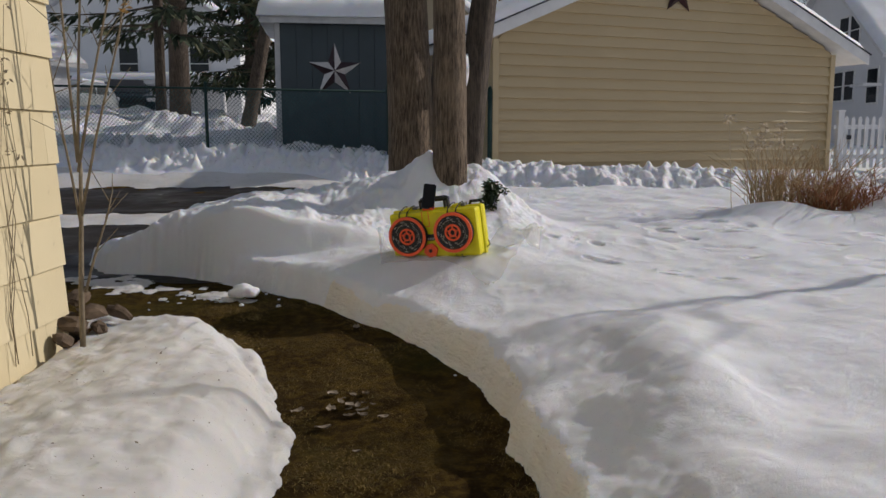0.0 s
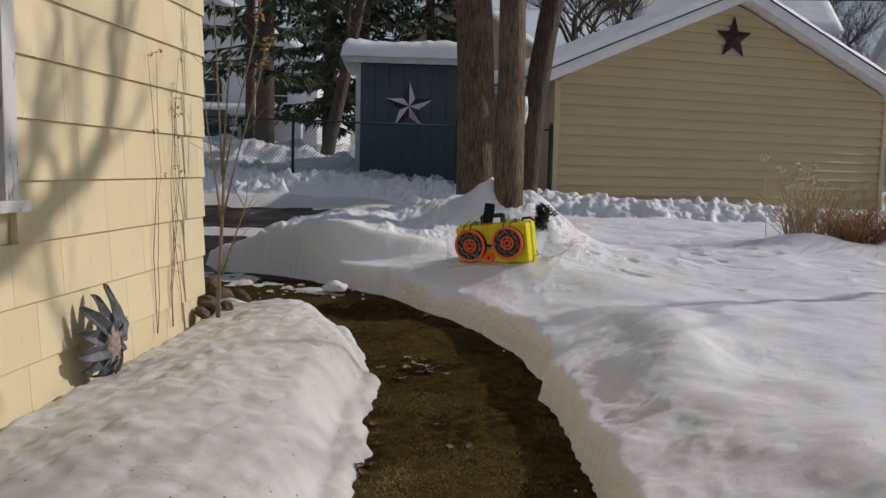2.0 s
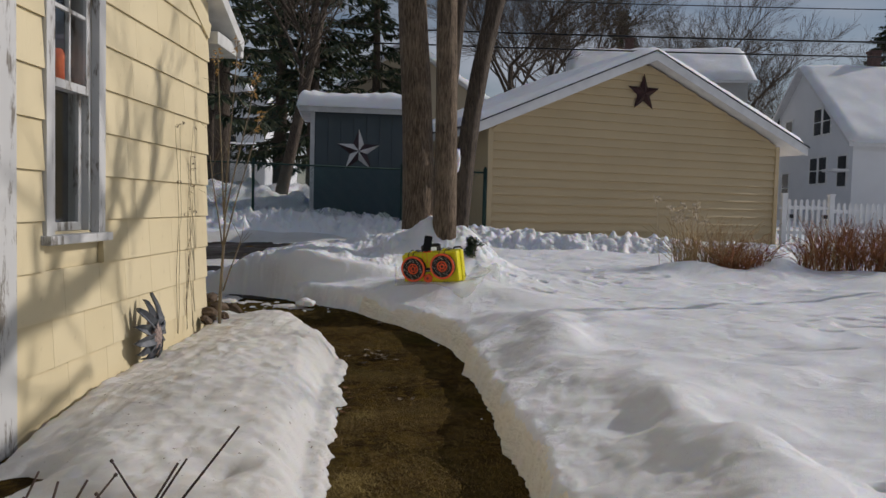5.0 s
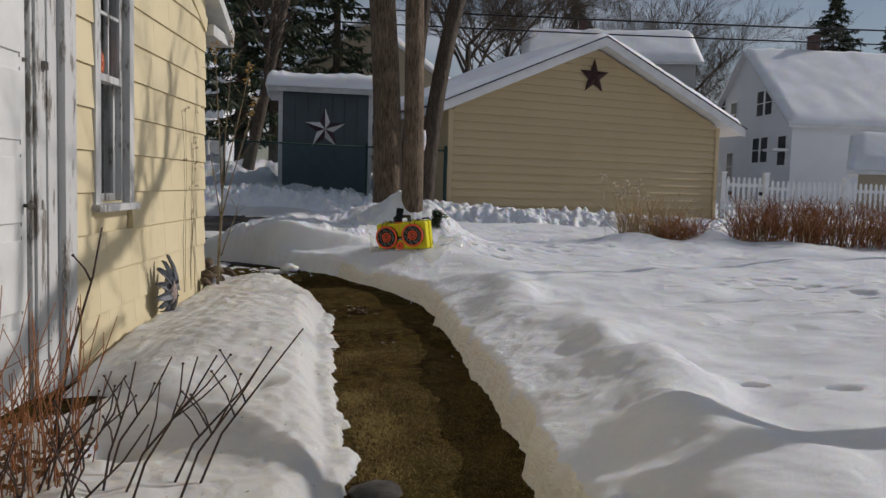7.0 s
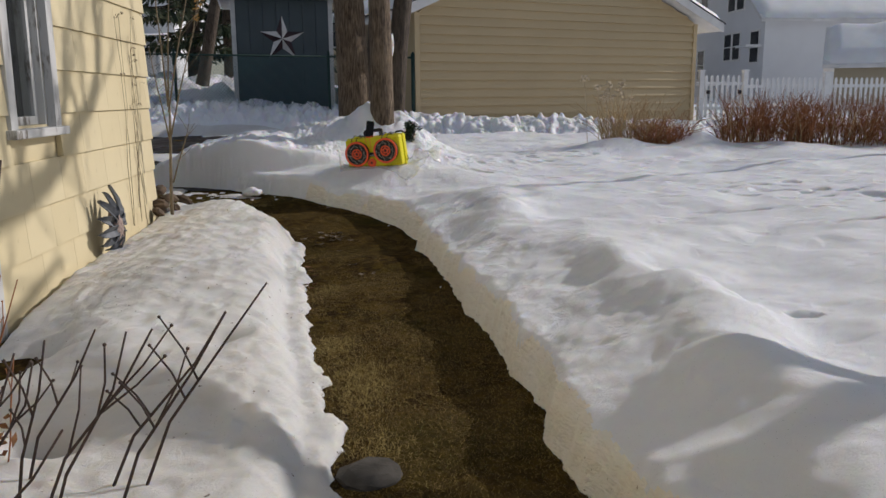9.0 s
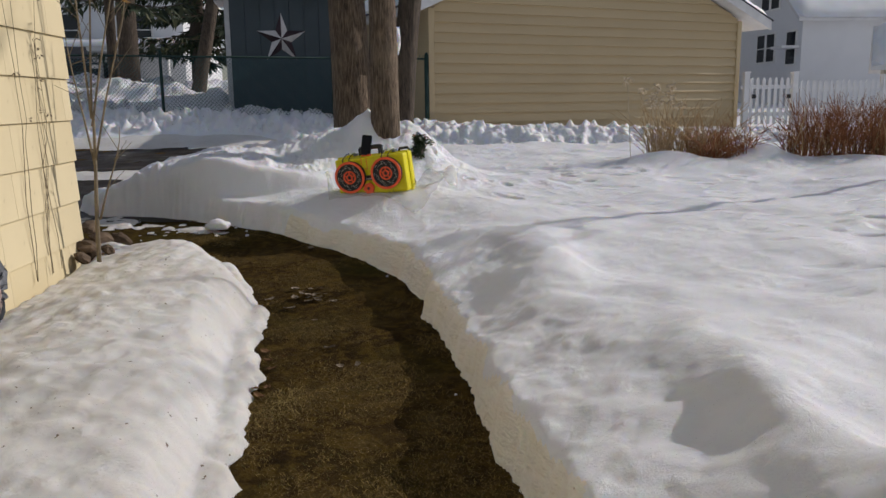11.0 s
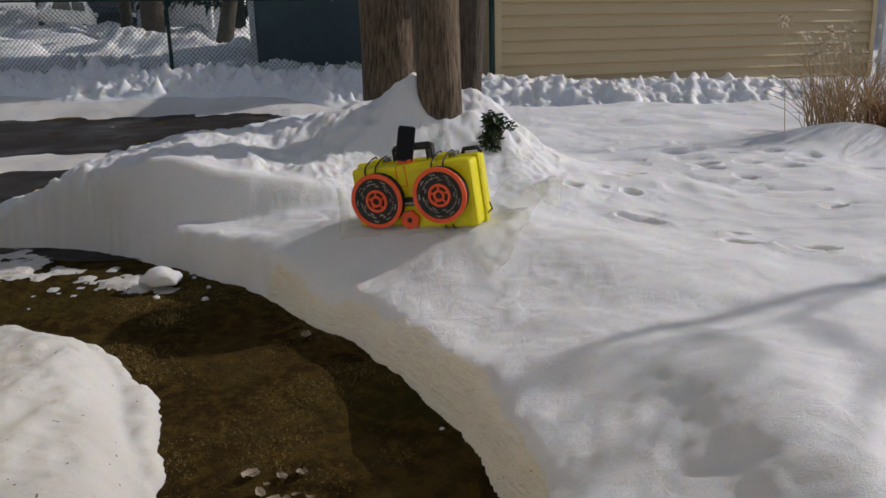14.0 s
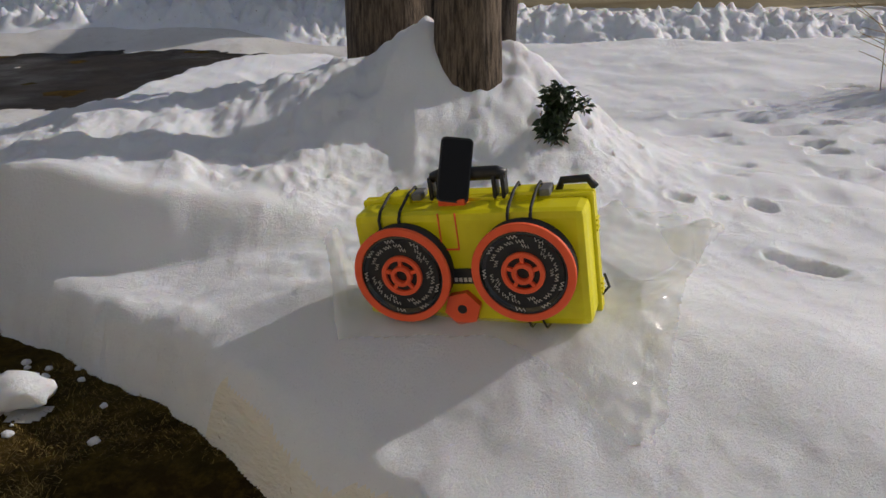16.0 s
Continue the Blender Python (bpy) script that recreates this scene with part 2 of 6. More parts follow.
# trodden prints: place, half length and width, heading
STEPS = [(1.27, 6.70, 0.055, 0.05, -20), (1.22, 6.15, 0.13, 0.055, -25), (0.90, 6.62, 0.06, 0.04, 10), (1.10, 6.72, 0.04, 0.03, 0), (1.62, 5.90, 0.09, 0.05, -10), (1.60, 5.62, 0.11, 0.05, -5),
         (2.55, 6.60, 0.07, 0.06, 10), (1.95, 5.48, 0.08, 0.04, -20), (0.55, 6.95, 0.03, 0.025, 0), (0.70, 7.12, 0.04, 0.03, 20), (0.84, 7.06, 0.035, 0.03, 0), (0.62, 6.80, 0.03, 0.025, 0),
         (2.12, 7.98, 0.10, 0.07, 10), (1.65, 8.30, 0.09, 0.06, 0), (2.37, 9.26, 0.13, 0.07, 5), (3.25, 9.84, 0.14, 0.08, 0), (2.9, 8.6, 0.10, 0.06, 15), (3.6, 7.4, 0.11, 0.06, -10), (4.2, 7.9, 0.11, 0.06, 5), (4.9, 7.2, 0.12, 0.07, 0)]


def lawn_z(x, y):
    d = inside(x, y, LAWN) + 0.045 * fractal(x, y, 0.55, 2, 11) + 0.014 * fractal(x, y, 0.16, 3, 13) + 0.007 * lattice(x, y, 0.05, 15)
    top = 0.50 + 0.018 * np.clip(y - 5.5, 0, 9)
    top = top + (0.045 + 0.04 * (1 - step(3.6, 5.2, y)) * (1 - step(2.0, 4.0, x))) * fractal(x, y * 1.3, 1.3, 3, 21) + 0.012 * fractal(x, y, 0.30, 4, 31) + 0.010 * np.clip(fractal(x, y, 0.16, 3, 33) - 0.5, 0, 1)
    top = top + 0.145 * bump_at(x, y, 0.05, 5.6, 0.95, 0.65) + 0.10 * bump_at(x, y, 0.9, 5.3, 0.8, 0.6)
    top = top + 0.46 * bump_at(x, y, -0.10, 7.40, 0.85, 0.70) + 0.17 * bump_at(x, y, -0.15, 7.25, 0.20, 0.24) + 0.16 * bump_at(x, y, 0.40, 7.2, 0.32, 0.34) + 0.07 * bump_at(x, y, 0.55, 6.75, 0.22, 0.25) + (0.035 * fractal(x, y, 0.3, 3, 37) + 0.022 * fractal(x, y, 0.10, 3, 39)) * bump_at(x, y, 0.0, 7.2, 1.1, 0.9) + 0.18 * bump_at(x, y, -0.1, 7.5, 1.8, 1.4)
    face = step(6.20, 6.36, y + 0.03 * lattice(x, y, 0.55, 41))
    crest = np.interp(x, [-2.75, -2.42, -2.17, -1.64, -1.40, -1.18, -0.74, -0.35], [0.0, 0.22, 0.30, 0.37, 0.33, 0.26, 0.13, 0.0])
    bank = face * (1 - 0.8 * step(7.2, 9.0, y))
    top = top + bank * crest + step(6.33, 6.55, y) * (1 - step(7.4, 8.4, y)) * (1 - step(-0.6, -0.2, x)) * (0.018 * fractal(x, y, 0.30, 3, 51) + 0.024 * np.clip(fractal(x, y, 0.09, 3, 53), -0.4, 1))
    top = top + 0.9 * drive_rise(x, y) * step(7.5, 9.5, y)
    top = top + 0.16 * bump_at(x, y, 3.75, 9.15, 0.6, 0.35) + 0.26 * bump_at(x, y, 5.15, 9.5, 0.40, 0.45) + 0.10 * bump_at(x, y, 6.6, 9.2, 0.8, 0.4)
    trail = 0.55 * bump_at(x, y, 2.4, 8.1, 1.7, 1.7) + np.maximum(bump_at(x, y, 4.6, 3.3, 1.5, 2.2, 8), 0.8 * bump_at(x, y, 2.15, -0.06, 0.55, 0.22, -6))
    top = top - 0.26 * np.clip(lattice(x + 0.05 * lattice(x, y, 0.12, 62), y * 1.7, 0.21, 61) - 0.40, 0, 0.42) * trail
    near, dd = 1 - step(3.5, 4.7, y), np.clip(d, 0, 9)
    humps = 0.8 + 1.3 * lattice(x * 0.35, y, 0.85, 67)
    top = top + near * (-0.20 * np.exp(-(dd / 0.30) ** 1.5) + 0.105 * np.exp(-((dd - 0.68 - 0.15 * lattice(x, y, 0.8, 69)) / 0.26) ** 2) * humps)
    wx, wy = x + 0.02 * lattice(x, y, 0.07, 83), y + 0.02 * lattice(x, y, 0.06, 85)
    for px, py, pl, pw, pa in STEPS:
        hole = -np.log(bump_at(wx, wy, px, py, pl, pw, pa) + 1e-9)
        top = top - min(0.085, 1.1 * pw) * (1 - step(0.45, 1.5, hole)) + 0.010 * np.exp(-((hole - 2.0) / 0.8) ** 2)
    top = top - 0.11 * np.exp(-(dd / 0.40) ** 2) * bump_at(x, y, -0.55, 5.15, 0.60, 0.45)
    g = base_z(x, y)
    rise = np.where(d < 0, d * 2.0, 1 - np.exp(-(np.clip(d, 0, 9) / (0.040 - 0.016 * (1 - step(3.5, 4.7, y)))) ** 1.25))
    rise = np.where(d > 0, rise + 0.045 * np.sin(rise * 13 + 3 * fractal(x, y, 0.7, 2, 65)) * np.clip(4 * rise * (1 - rise), 0, 1), rise)
    crumb = 0.006 * fractal(x, y, 0.11, 3, 63) * step(0.0, 0.06, d) * (1 - step(0.1, 0.35, d))
    return g + (top - g) * rise + 0.02 * step(0.0, 0.05, d) * (1 - step(0.05, 0.25, d)) + crumb, d


def bed_z(x, y):
    flat = inside(x, y, BED)
    d = flat + 0.025 + 0.040 * fractal(x, y, 0.30, 3, 71) + 0.022 * fractal(x, y, 0.09, 3, 75)
    heap = np.clip(flat - 0.10 + 0.035 * fractal(x, y, 0.6, 2, 73), 0, 9)
    top = 0.42 + 0.045 * np.clip(y - 3, 0, 2) - (0.14 + 0.05 * (1 - step(1.0, 2.6, y))) * (1 - step(-2.2, -1.3, x)) + 0.030 * lattice(x, y, 0.75, 81) + 0.006 * fractal(x, y, 0.30, 3, 91) + 0.005 * fractal(x, y, 0.09, 2, 93)
    top = top - 0.15 * (1 - step(-0.2, 2.2, y)) - 0.30 * bump_at(x, y, -1.85, 0.62, 0.15, 0.17) - 0.30 * bump_at(x, y, -1.27, -0.64, 0.09, 0.07)
    top = top - 0.10 * bump_at(x, y, -0.84, 0.45, 0.09, 0.10) - 0.16 * np.exp(-((x + 2.2) / 0.06) ** 2)
    g = base_z(x, y)
    ledge = np.where(d < 0, d * 1.2, 0.055 * (1 - np.exp(-np.clip(d, 0, 9) / 0.02)) + 0.014 * fractal(x, y, 0.08, 3, 95) * step(0, 0.04, d))
    main = (top - g - 0.06) * (1 - np.exp(-(heap / 0.09) ** 1.3))
    return g + ledge + np.where(d > 0, main, 0), d


def spaced(*runs):
    """Grid lines: (from, to, step) runs, one after another."""
    out = []
    for a, b, s in runs:
        out.extend(np.linspace(a, b, max(2, int(round((b - a) / s)) + 1))[:-1])
    return np.array(out + [runs[-1][1]])


def sheet(name, xs, ys, height, material, keep=None, smooth=True):
    x, y = np.meshgrid(xs, ys)
    z = height(x, y)
    nx, ny = len(xs), len(ys)
    quads = (np.arange(ny - 1)[:, None] * nx + np.arange(nx - 1)[None, :])
    quads = np.stack([quads, quads + 1, quads + nx + 1, quads + nx], -1).reshape(-1, 4)
    if keep is not None:
        ok = keep(x, y).ravel()
        quads = quads[ok[quads].any(1)]
    used, idx = np.unique(quads, return_inverse=True)
    co = np.stack([x.ravel(), y.ravel(), z.ravel()], 1)[used]
    me = bpy.data.meshes.new(name)
    me.from_pydata(co.tolist(), [], idx.reshape(-1, 4).tolist())
    me.materials.append(material)
    if smooth:
        me.polygons.foreach_set("use_smooth", np.ones(len(me.polygons), bool))
    me.update()
    return new(name, me)


ground = sheet("ground", spaced((-400, -12, 30), (-12, -3, 0.5), (-3, 1.2, 0.04), (1.2, 12, 0.6), (12, 400, 30)),
               spaced((-60, -6, 5), (-6, 7, 0.04), (7, 20, 0.5), (20, 600, 30)), base_z, TURF)
tagged(ground, "matted brown winter turf of a cleared path", "ground", kind="structure")
driveway = sheet("driveway", spaced((-40, -8, 2), (-8, 0, 0.15)), spaced((6.2, 13.6, 0.15)), lambda x, y: base_z(x, y) + 0.006, ASPHALT,
                 keep=lambda x, y: (y > 6.35 + 0.02 * x))
tagged(driveway, "wet dark asphalt driveway with slush", "driveway", kind="structure")
lawn = sheet("snow_lawn", spaced((-3.6, -3.1, 0.05), (-3.1, 0.9, 0.0105), (0.9, 2.4, 0.022), (2.4, 7, 0.038), (7, 20, 0.25), (20, 60, 2), (60, 300, 30)),
             spaced((-60, -4, 3), (-4, -2, 0.06), (-2, 6.8, 0.0115), (6.8, 8.2, 0.03), (8.2, 13.7, 0.07)), lambda x, y: lawn_z(x, y)[0], SNOW, keep=lambda x, y: lawn_z(x, y)[1] > -0.04)
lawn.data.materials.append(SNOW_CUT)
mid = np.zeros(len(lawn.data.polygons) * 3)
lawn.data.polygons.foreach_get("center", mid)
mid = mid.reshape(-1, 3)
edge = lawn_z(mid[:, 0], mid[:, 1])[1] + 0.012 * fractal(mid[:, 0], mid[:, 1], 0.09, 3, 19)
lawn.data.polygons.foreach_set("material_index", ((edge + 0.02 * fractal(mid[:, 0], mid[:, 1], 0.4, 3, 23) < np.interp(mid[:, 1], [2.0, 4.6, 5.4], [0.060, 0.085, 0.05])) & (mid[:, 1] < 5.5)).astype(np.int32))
tagged(lawn, "deep white snow cover with a cut edge and footprints", "snow", kind="structure")
bed = sheet("snow_bed", spaced((-3.0, -0.15, 0.022)), spaced((-2.8, -1.0, 0.04), (-1.0, 5.7, 0.022)), lambda x, y: bed_z(x, y)[0], SNOW_BED, keep=lambda x, y: (bed_z(x, y)[1] > -0.04) & ((x > -2.2) | (y > 4.66)))
tagged(bed, "rounded snow heap along the house wall", "snow", kind="structure")


def far_z(x, y):
    """Ploughed bank and the snow beyond it."""
    cx = np.clip(x, -30, 30)
    front = np.interp(cx, [-20, -2, 1, 14], [14.2, 14.1, 13.5, 14.3]) + 0.16 * fractal(x, y * 0, 1.3, 3, 101)
    d = y - front
    g = base_z(x, y)
    left = 1 - step(-2, 1, x)
    behind = np.interp(cx, [-12, -5, -1, 1, 8, 20], [0.60, 0.58, 0.48, 0.36, 0.20, 0.25])
    top = np.interp(cx, [-12, -5, -1, 1, 8, 20], [0.44, 0.42, 0.40, 0.38, 0.31, 0.23])
    crumbs = np.abs(fractal(x, y, 0.42, 3, 111)) * 0.09 + np.abs(fractal(x, y, 0.17, 3, 113)) * 0.085 + np.clip(fractal(x, y, 0.10, 2, 115), 0, 1) * 0.045 - 0.04
    prof = step(-0.05, 0.75, d) * top + step(0.9, 1.8, d) * (behind - top)
    slant = np.clip((d + 0.2) / 1.5, 0, 1) * top + step(1.3, 2.4, d) * (behind - top)
    prof = prof + left * (slant - prof)
    heaps = np.clip(fractal(x, y, 2.2, 3, 131), 0, 1) * 0.55 * step(3.0, 4.5, d) * (1 - step(0.0, 3.0, x))
    return g + prof + crumbs * step(-0.1, 0.2, d) * (1 - 0.85 * step(1.1, 1.6, d - 0.25 * left)) * (1 + 0.55 * left) + heaps * (1 + 0.3 * fractal(x, y, 0.4, 3, 137)) + 0.02 * fractal(x, y, 0.5, 3, 133) - 0.3 * (d < -0.5)


far = sheet("snow_bank", spaced((-300, -30, 20), (-30, -8, 0.8), (-8, 10, 0.032), (10, 20, 0.3), (20, 300, 20)), spaced((12.8, 15.8, 0.030), (15.8, 22, 0.10), (22, 30, 0.25), (30, 600, 20)), far_z, SNOW_PLOUGHED,
            keep=lambda x, y: y > np.interp(np.clip(x, -30, 30), [-20, -2, 1, 14], [13.7, 13.6, 13.0, 13.8]))
tagged(far, "lumpy ploughed snow bank and snowy yards beyond", "snow bank", kind="structure")

# ---- garage with a gable wall ----
def siding_material(name, dark, light):
    n = Nodes(name, 0.5)
    c = n.mix(n.random(), dark, light)
    c = n.mix(n.ramp(n.noise(0.8, 5), (0.4, (0, 0, 0)), (0.8, (0.35, 0.35, 0.35))), c, tuple(v * 0.8 for v in dark))
    n.colour(c)
    return n.bump(n.noise(3, 3, at=n.stretch((1, 1, 14))), 0.25, 0.01).m


CREAM = siding_material("cream vinyl siding", (0.52, 0.41, 0.245), (0.55, 0.435, 0.26))
FASCIA = plain("white painted fascia", (0.62, 0.62, 0.62), (0.75, 0.75, 0.75), 3, 0.5)
DARK_EDGE = plain("dark shingle edge", (0.02, 0.022, 0.03), (0.05, 0.05, 0.06), 12, 0.8)
RUST = plain("rusty dark red metal", (0.028, 0.012, 0.012), (0.055, 0.02, 0.018), 14, 0.6, 0.3)

garage = thing("garage", "cream vinyl-sided garage with a snow-covered gable roof", "garage", pose(4.74, 16.7, 0, 0, 0, 22.2))
GW, GE, GA = 4.1, 3.30, 5.05        # half width, eave and apex heights
bm = bmesh.new()
prism(bm, [(-GW, 0.2), (GW, 0.2), (GW, GE), (0, GA), (-GW, GE)], 0.03, 4.4)
part("wall", bm, CREAM, garage)


def lap(half, z0, z1, half_top):
    """One siding board: a wedge, proud at its foot."""
    bm = bmesh.new()
    a = [bm.verts.new(p) for p in ((-half, -0.046, z0), (half, -0.046, z0), (half_top, 0.012, z1), (-half_top, 0.010, z1))]
    b = [bm.verts.new(p) for p in ((-half, 0.03, z0), (half, 0.03, z0), (half_top, 0.03, z1), (-half_top, 0.03, z1))]
    bm.faces.new(a)
    for k in range(4):
        bm.faces.new((a[k], b[k], b[(k + 1) % 4], a[(k + 1) % 4]))
    bmesh.ops.recalc_face_normals(bm, faces=bm.faces)
    return bm


z = 0.6
while z < GA - 0.08:
    top = min(z + 0.205, GA - 0.03)
    h0 = GW if z <= GE else GW * (GA - z) / (GA - GE)
    h1 = GW if top <= GE else GW * (GA - top) / (GA - GE)
    part("siding_board", lap(h0, z, top, h1), CREAM, garage)
    z += 0.2
for s in (-1, 1):
    part("corner_board", boxed((s * GW - 0.06, -0.06, 0.2), (s * GW + 0.06, 0.06, GE - 0.05), 0.005), CREAM, garage)
    slope = (GA - GE) / GW
    run = GW + 0.67
    bm = bmesh.new()
    prism(bm, [(0, GA + 0.02), (s * run, GA + 0.02 - slope * run), (s * run, GA + 0.24 - slope * run), (0, GA + 0.24)], -0.40, -0.36)
    part("fascia", bm, FASCIA, garage)
    bm = bmesh.new()
    prism(bm, [(0, GA + 0.05), (s * run, GA + 0.05 - slope * run), (s * run, GA + 0.22 - slope * run), (0, GA + 0.22)], -0.36, 4.7)
    part("roof", bm, FASCIA, garage)
    bm = bmesh.new()
    prism(bm, [(0, GA + 0.24), (s * (run + 0.04), GA + 0.24 - slope * (run + 0.04)), (s * (run + 0.04), GA + 0.27 - slope * (run + 0.04)), (0, GA + 0.27)], -0.42, 4.72)
    part("shingle_edge", bm, DARK_EDGE, garage)


def slab_snow(x0, x1, y0, y1, z_at, thick, seed, cell=0.12, slump=0.1, parent=None, name="snow_layer"):
    """A rounded snow layer lying on a roof plane, drooping a little over its edges."""
    xs, ys = np.linspace(x0, x1, max(4, int((x1 - x0) / cell))), np.linspace(y0, y1, max(4, int((y1 - y0) / cell)))
    x, y = np.meshgrid(xs, ys)
    edge = np.minimum(np.minimum(x - x0, x1 - x), np.minimum(y - y0, y1 - y))
    t = thick * np.sqrt(np.clip(1 - (1 - np.clip(edge / (thick * 0.8), 0, 1)) ** 2, 0, 1)) + (0.16 * thick * fractal(x, y, 0.8, 3, seed) + 0.10 * thick * fractal(x, y, 0.17, 2, seed + 3)) * step(0, 0.2, edge)
    z = z_at(x, y)
    top = np.stack([x, y, z + np.maximum(t, 0.012) - slump * thick * (edge < 1e-6)], -1)
    bot = np.stack([x, y, z - 0.0 * x - slump * thick * (edge < 1e-6) * 1.4], -1)
    ny, nx = x.shape
    co = np.concatenate([top.reshape(-1, 3), bot.reshape(-1, 3)])
    q = (np.arange(ny - 1)[:, None] * nx + np.arange(nx - 1)[None, :])
    q = np.stack([q, q + 1, q + nx + 1, q + nx], -1).reshape(-1, 4)
    n = nx * ny
    rim = list(range(nx)) + [k * nx + nx - 1 for k in range(1, ny)] + [n - 1 - k for k in range(1, nx)] + [k * nx for k in range(ny - 2, 0, -1)]
    sides = [(rim[k], rim[k] + n, rim[(k + 1) % len(rim)] + n, rim[(k + 1) % len(rim)]) for k in range(len(rim))]
    me = bpy.data.meshes.new(name)
    me.from_pydata(co.tolist(), [], q.tolist() + (q[:, ::-1] + n).tolist() + sides)
    me.materials.append(SNOW_ROOF)
    me.polygons.foreach_set("use_smooth", np.ones(len(me.polygons), bool))
    me.update()
    bm = bmesh.new()
    bm.from_mesh(me)
    bmesh.ops.recalc_face_normals(bm, faces=bm.faces)
    bm.to_mesh(me)
    bm.free()
    ob = new(name, me)
    ob.parent = parent
    return ob


slab_snow(-run, run, -0.41, 4.7, lambda x, y: GA + 0.27 - slope * np.sqrt(x * x + 0.02), 0.16, 5, 0.15, parent=garage)


def star(radius, depth, m, material_a, material_b, name, label, category):
    """A five-pointed barn star folded along its rays, in two tones."""
    tips = []
    for k in range(10):
        a = math.pi / 2 + k * math.pi / 5
        r = radius if k % 2 == 0 else radius * 0.40
        tips.append((r * math.cos(a), r * math.sin(a)))
    ob = thing(name, label, category, m)
    for k in range(10):
        bm = bmesh.new()
        (ax, az), (bx, bz) = tips[k], tips[(k + 1) % 10]
        v = [bm.verts.new(p) for p in ((0, -depth, 0), (ax, -0.004, az), (bx, -0.004, bz), (0, 0, 0), (ax, 0.004, az), (bx, 0.004, bz))]
        for f in ((0, 2, 1), (3, 4, 5), (0, 1, 4, 3), (0, 3, 5, 2), (1, 2, 5, 4)):
            bm.faces.new([v[i] for i in f])
        bmesh.ops.recalc_face_normals(bm, faces=bm.faces)
        part("facet", bm, material_a if k % 2 else material_b, ob)
    return ob


star(0.46, 0.08, garage.matrix_basis @ pose(-0.1, -0.052, 4.33), RUST, RUST, "barn_star", "dark rust-red metal star hung high on the garage gable", "star")

# ---- shed ----
def teal_material():
    n = Nodes("teal painted plywood", 0.6)
    c = n.mix(n.ramp(n.noise(1.2, 4), (0.35, (0, 0, 0)), (0.7, (1, 1, 1))), (0.050, 0.068, 0.078), (0.066, 0.088, 0.100))
    n.colour(c)
    return n.bump(n.noise(6, 5, at=n.stretch((6, 6, 0.3))), 0.3, 0.006).m


TEAL = teal_material()
SHED_TRIM = plain("grey white trim", (0.45, 0.46, 0.47), (0.6, 0.6, 0.6), 5, 0.6)
shed = thing("shed", "teal plywood garden shed under a thick snow cap", "shed", pose(-2.06, 15.95, 0, 0, 0, 8))
SW = 1.09
part("wall", boxed((-SW, 0.02, 0.8), (SW, 2.4, 3.62), 0.0), TEAL, shed)
for k in range(7):
    part("panel", boxed((-SW + 0.06 + k * 0.297, -0.004, 0.8), (-SW + 0.06 + k * 0.297 + 0.288, 0.03, 3.60), 0.004), TEAL, shed)
for s in (-1, 1):
    part("corner_trim", boxed((s * SW - 0.05, -0.02, 0.8), (s * SW + 0.05, 0.07, 3.62), 0.004), SHED_TRIM, shed)
part("fascia", boxed((-SW - 0.3, -0.22, 3.60), (SW + 0.15, -0.18, 3.74), 0.005), SHED_TRIM, shed)
part("roof", boxed((-SW - 0.3, -0.18, 3.64), (SW + 0.15, 2.7, 3.76), 0.0), SHED_TRIM, shed)
slab_snow(-SW - 0.36, SW + 0.2, -0.28, 2.7, lambda x, y: 3.76 + 0.0 * x, 0.34, 15, 0.05, parent=shed)
SILVER = plain("weathered white metal", (0.55, 0.53, 0.52), (0.7, 0.68, 0.66), 9, 0.45, 0.2)
WINE = plain("dark wine-red metal", (0.030, 0.018, 0.024), (0.06, 0.032, 0.038), 9, 0.5, 0.2)
star(0.52, 0.10, shed.matrix_basis @ pose(-0.02, -0.012, 2.74), SILVER, WINE, "barn_star", "faceted white and dark red metal star on the shed wall", "star")

# ---- yellow house ----
def shingle_material():
    n = Nodes("yellow painted cement shingle", 0.75)
    c = n.mix(n.random(), (0.64, 0.545, 0.34), (0.69, 0.595, 0.385))
    c = n.mix(n.ramp(n.noise(1.4, 6), (0.45, (0, 0, 0)), (0.75, (0.4, 0.4, 0.4))), c, (0.57, 0.48, 0.30))
    c = n.mix(n.ramp(n.noise(16, 6, 0.7), (0.62, (0, 0, 0)), (0.75, (0.5, 0.5, 0.5))), c, (0.40, 0.32, 0.18))
    n.colour(c)
    return n.bump(n.noise(10, 6, at=n.stretch((1, 14, 0.7))), 0.35, 0.004).m


SHINGLE = shingle_material()
HX, HY = -2.2, 4.63


def ridge_z(y):
    return 3.12 + 0.42 * (HY - y) if y > -1.0 else 3.12 + 0.42 * (HY + 1.0) - 0.42 * (-1.0 - y)


house = thing("house", "yellow shingled house with white door and old sash window", "house", pose(HX, 0, 0))
DOOR0, DOOR1, CASE1 = -0.13, 0.70, 1.22
WIN0, WIN1, WINB, WINT = 1.63, 2.22, 1.28, 3.06
for lo, hi in (((-6.0, CASE1, -0.3), (-0.02, WIN0, 3.12)), ((-6.0, WIN1, -0.3), (-0.02, HY, 3.12)), ((-6.0, -6.6, -0.3), (-0.02, DOOR0, 3.12)),
               ((-6.0, WIN0, -0.3), (-0.02, WIN1, WINB)), ((-6.0, WIN0, WINT), (-0.02, WIN1, 3.12)), ((-6.0, DOOR0, 2.68), (-0.02, CASE1, 3.12)),
               ((-6.0, DOOR0, -0.3), (-0.14, CASE1, 2.68))):
    part("wall", boxed(lo, hi), SHINGLE, house)
bm = bmesh.new()
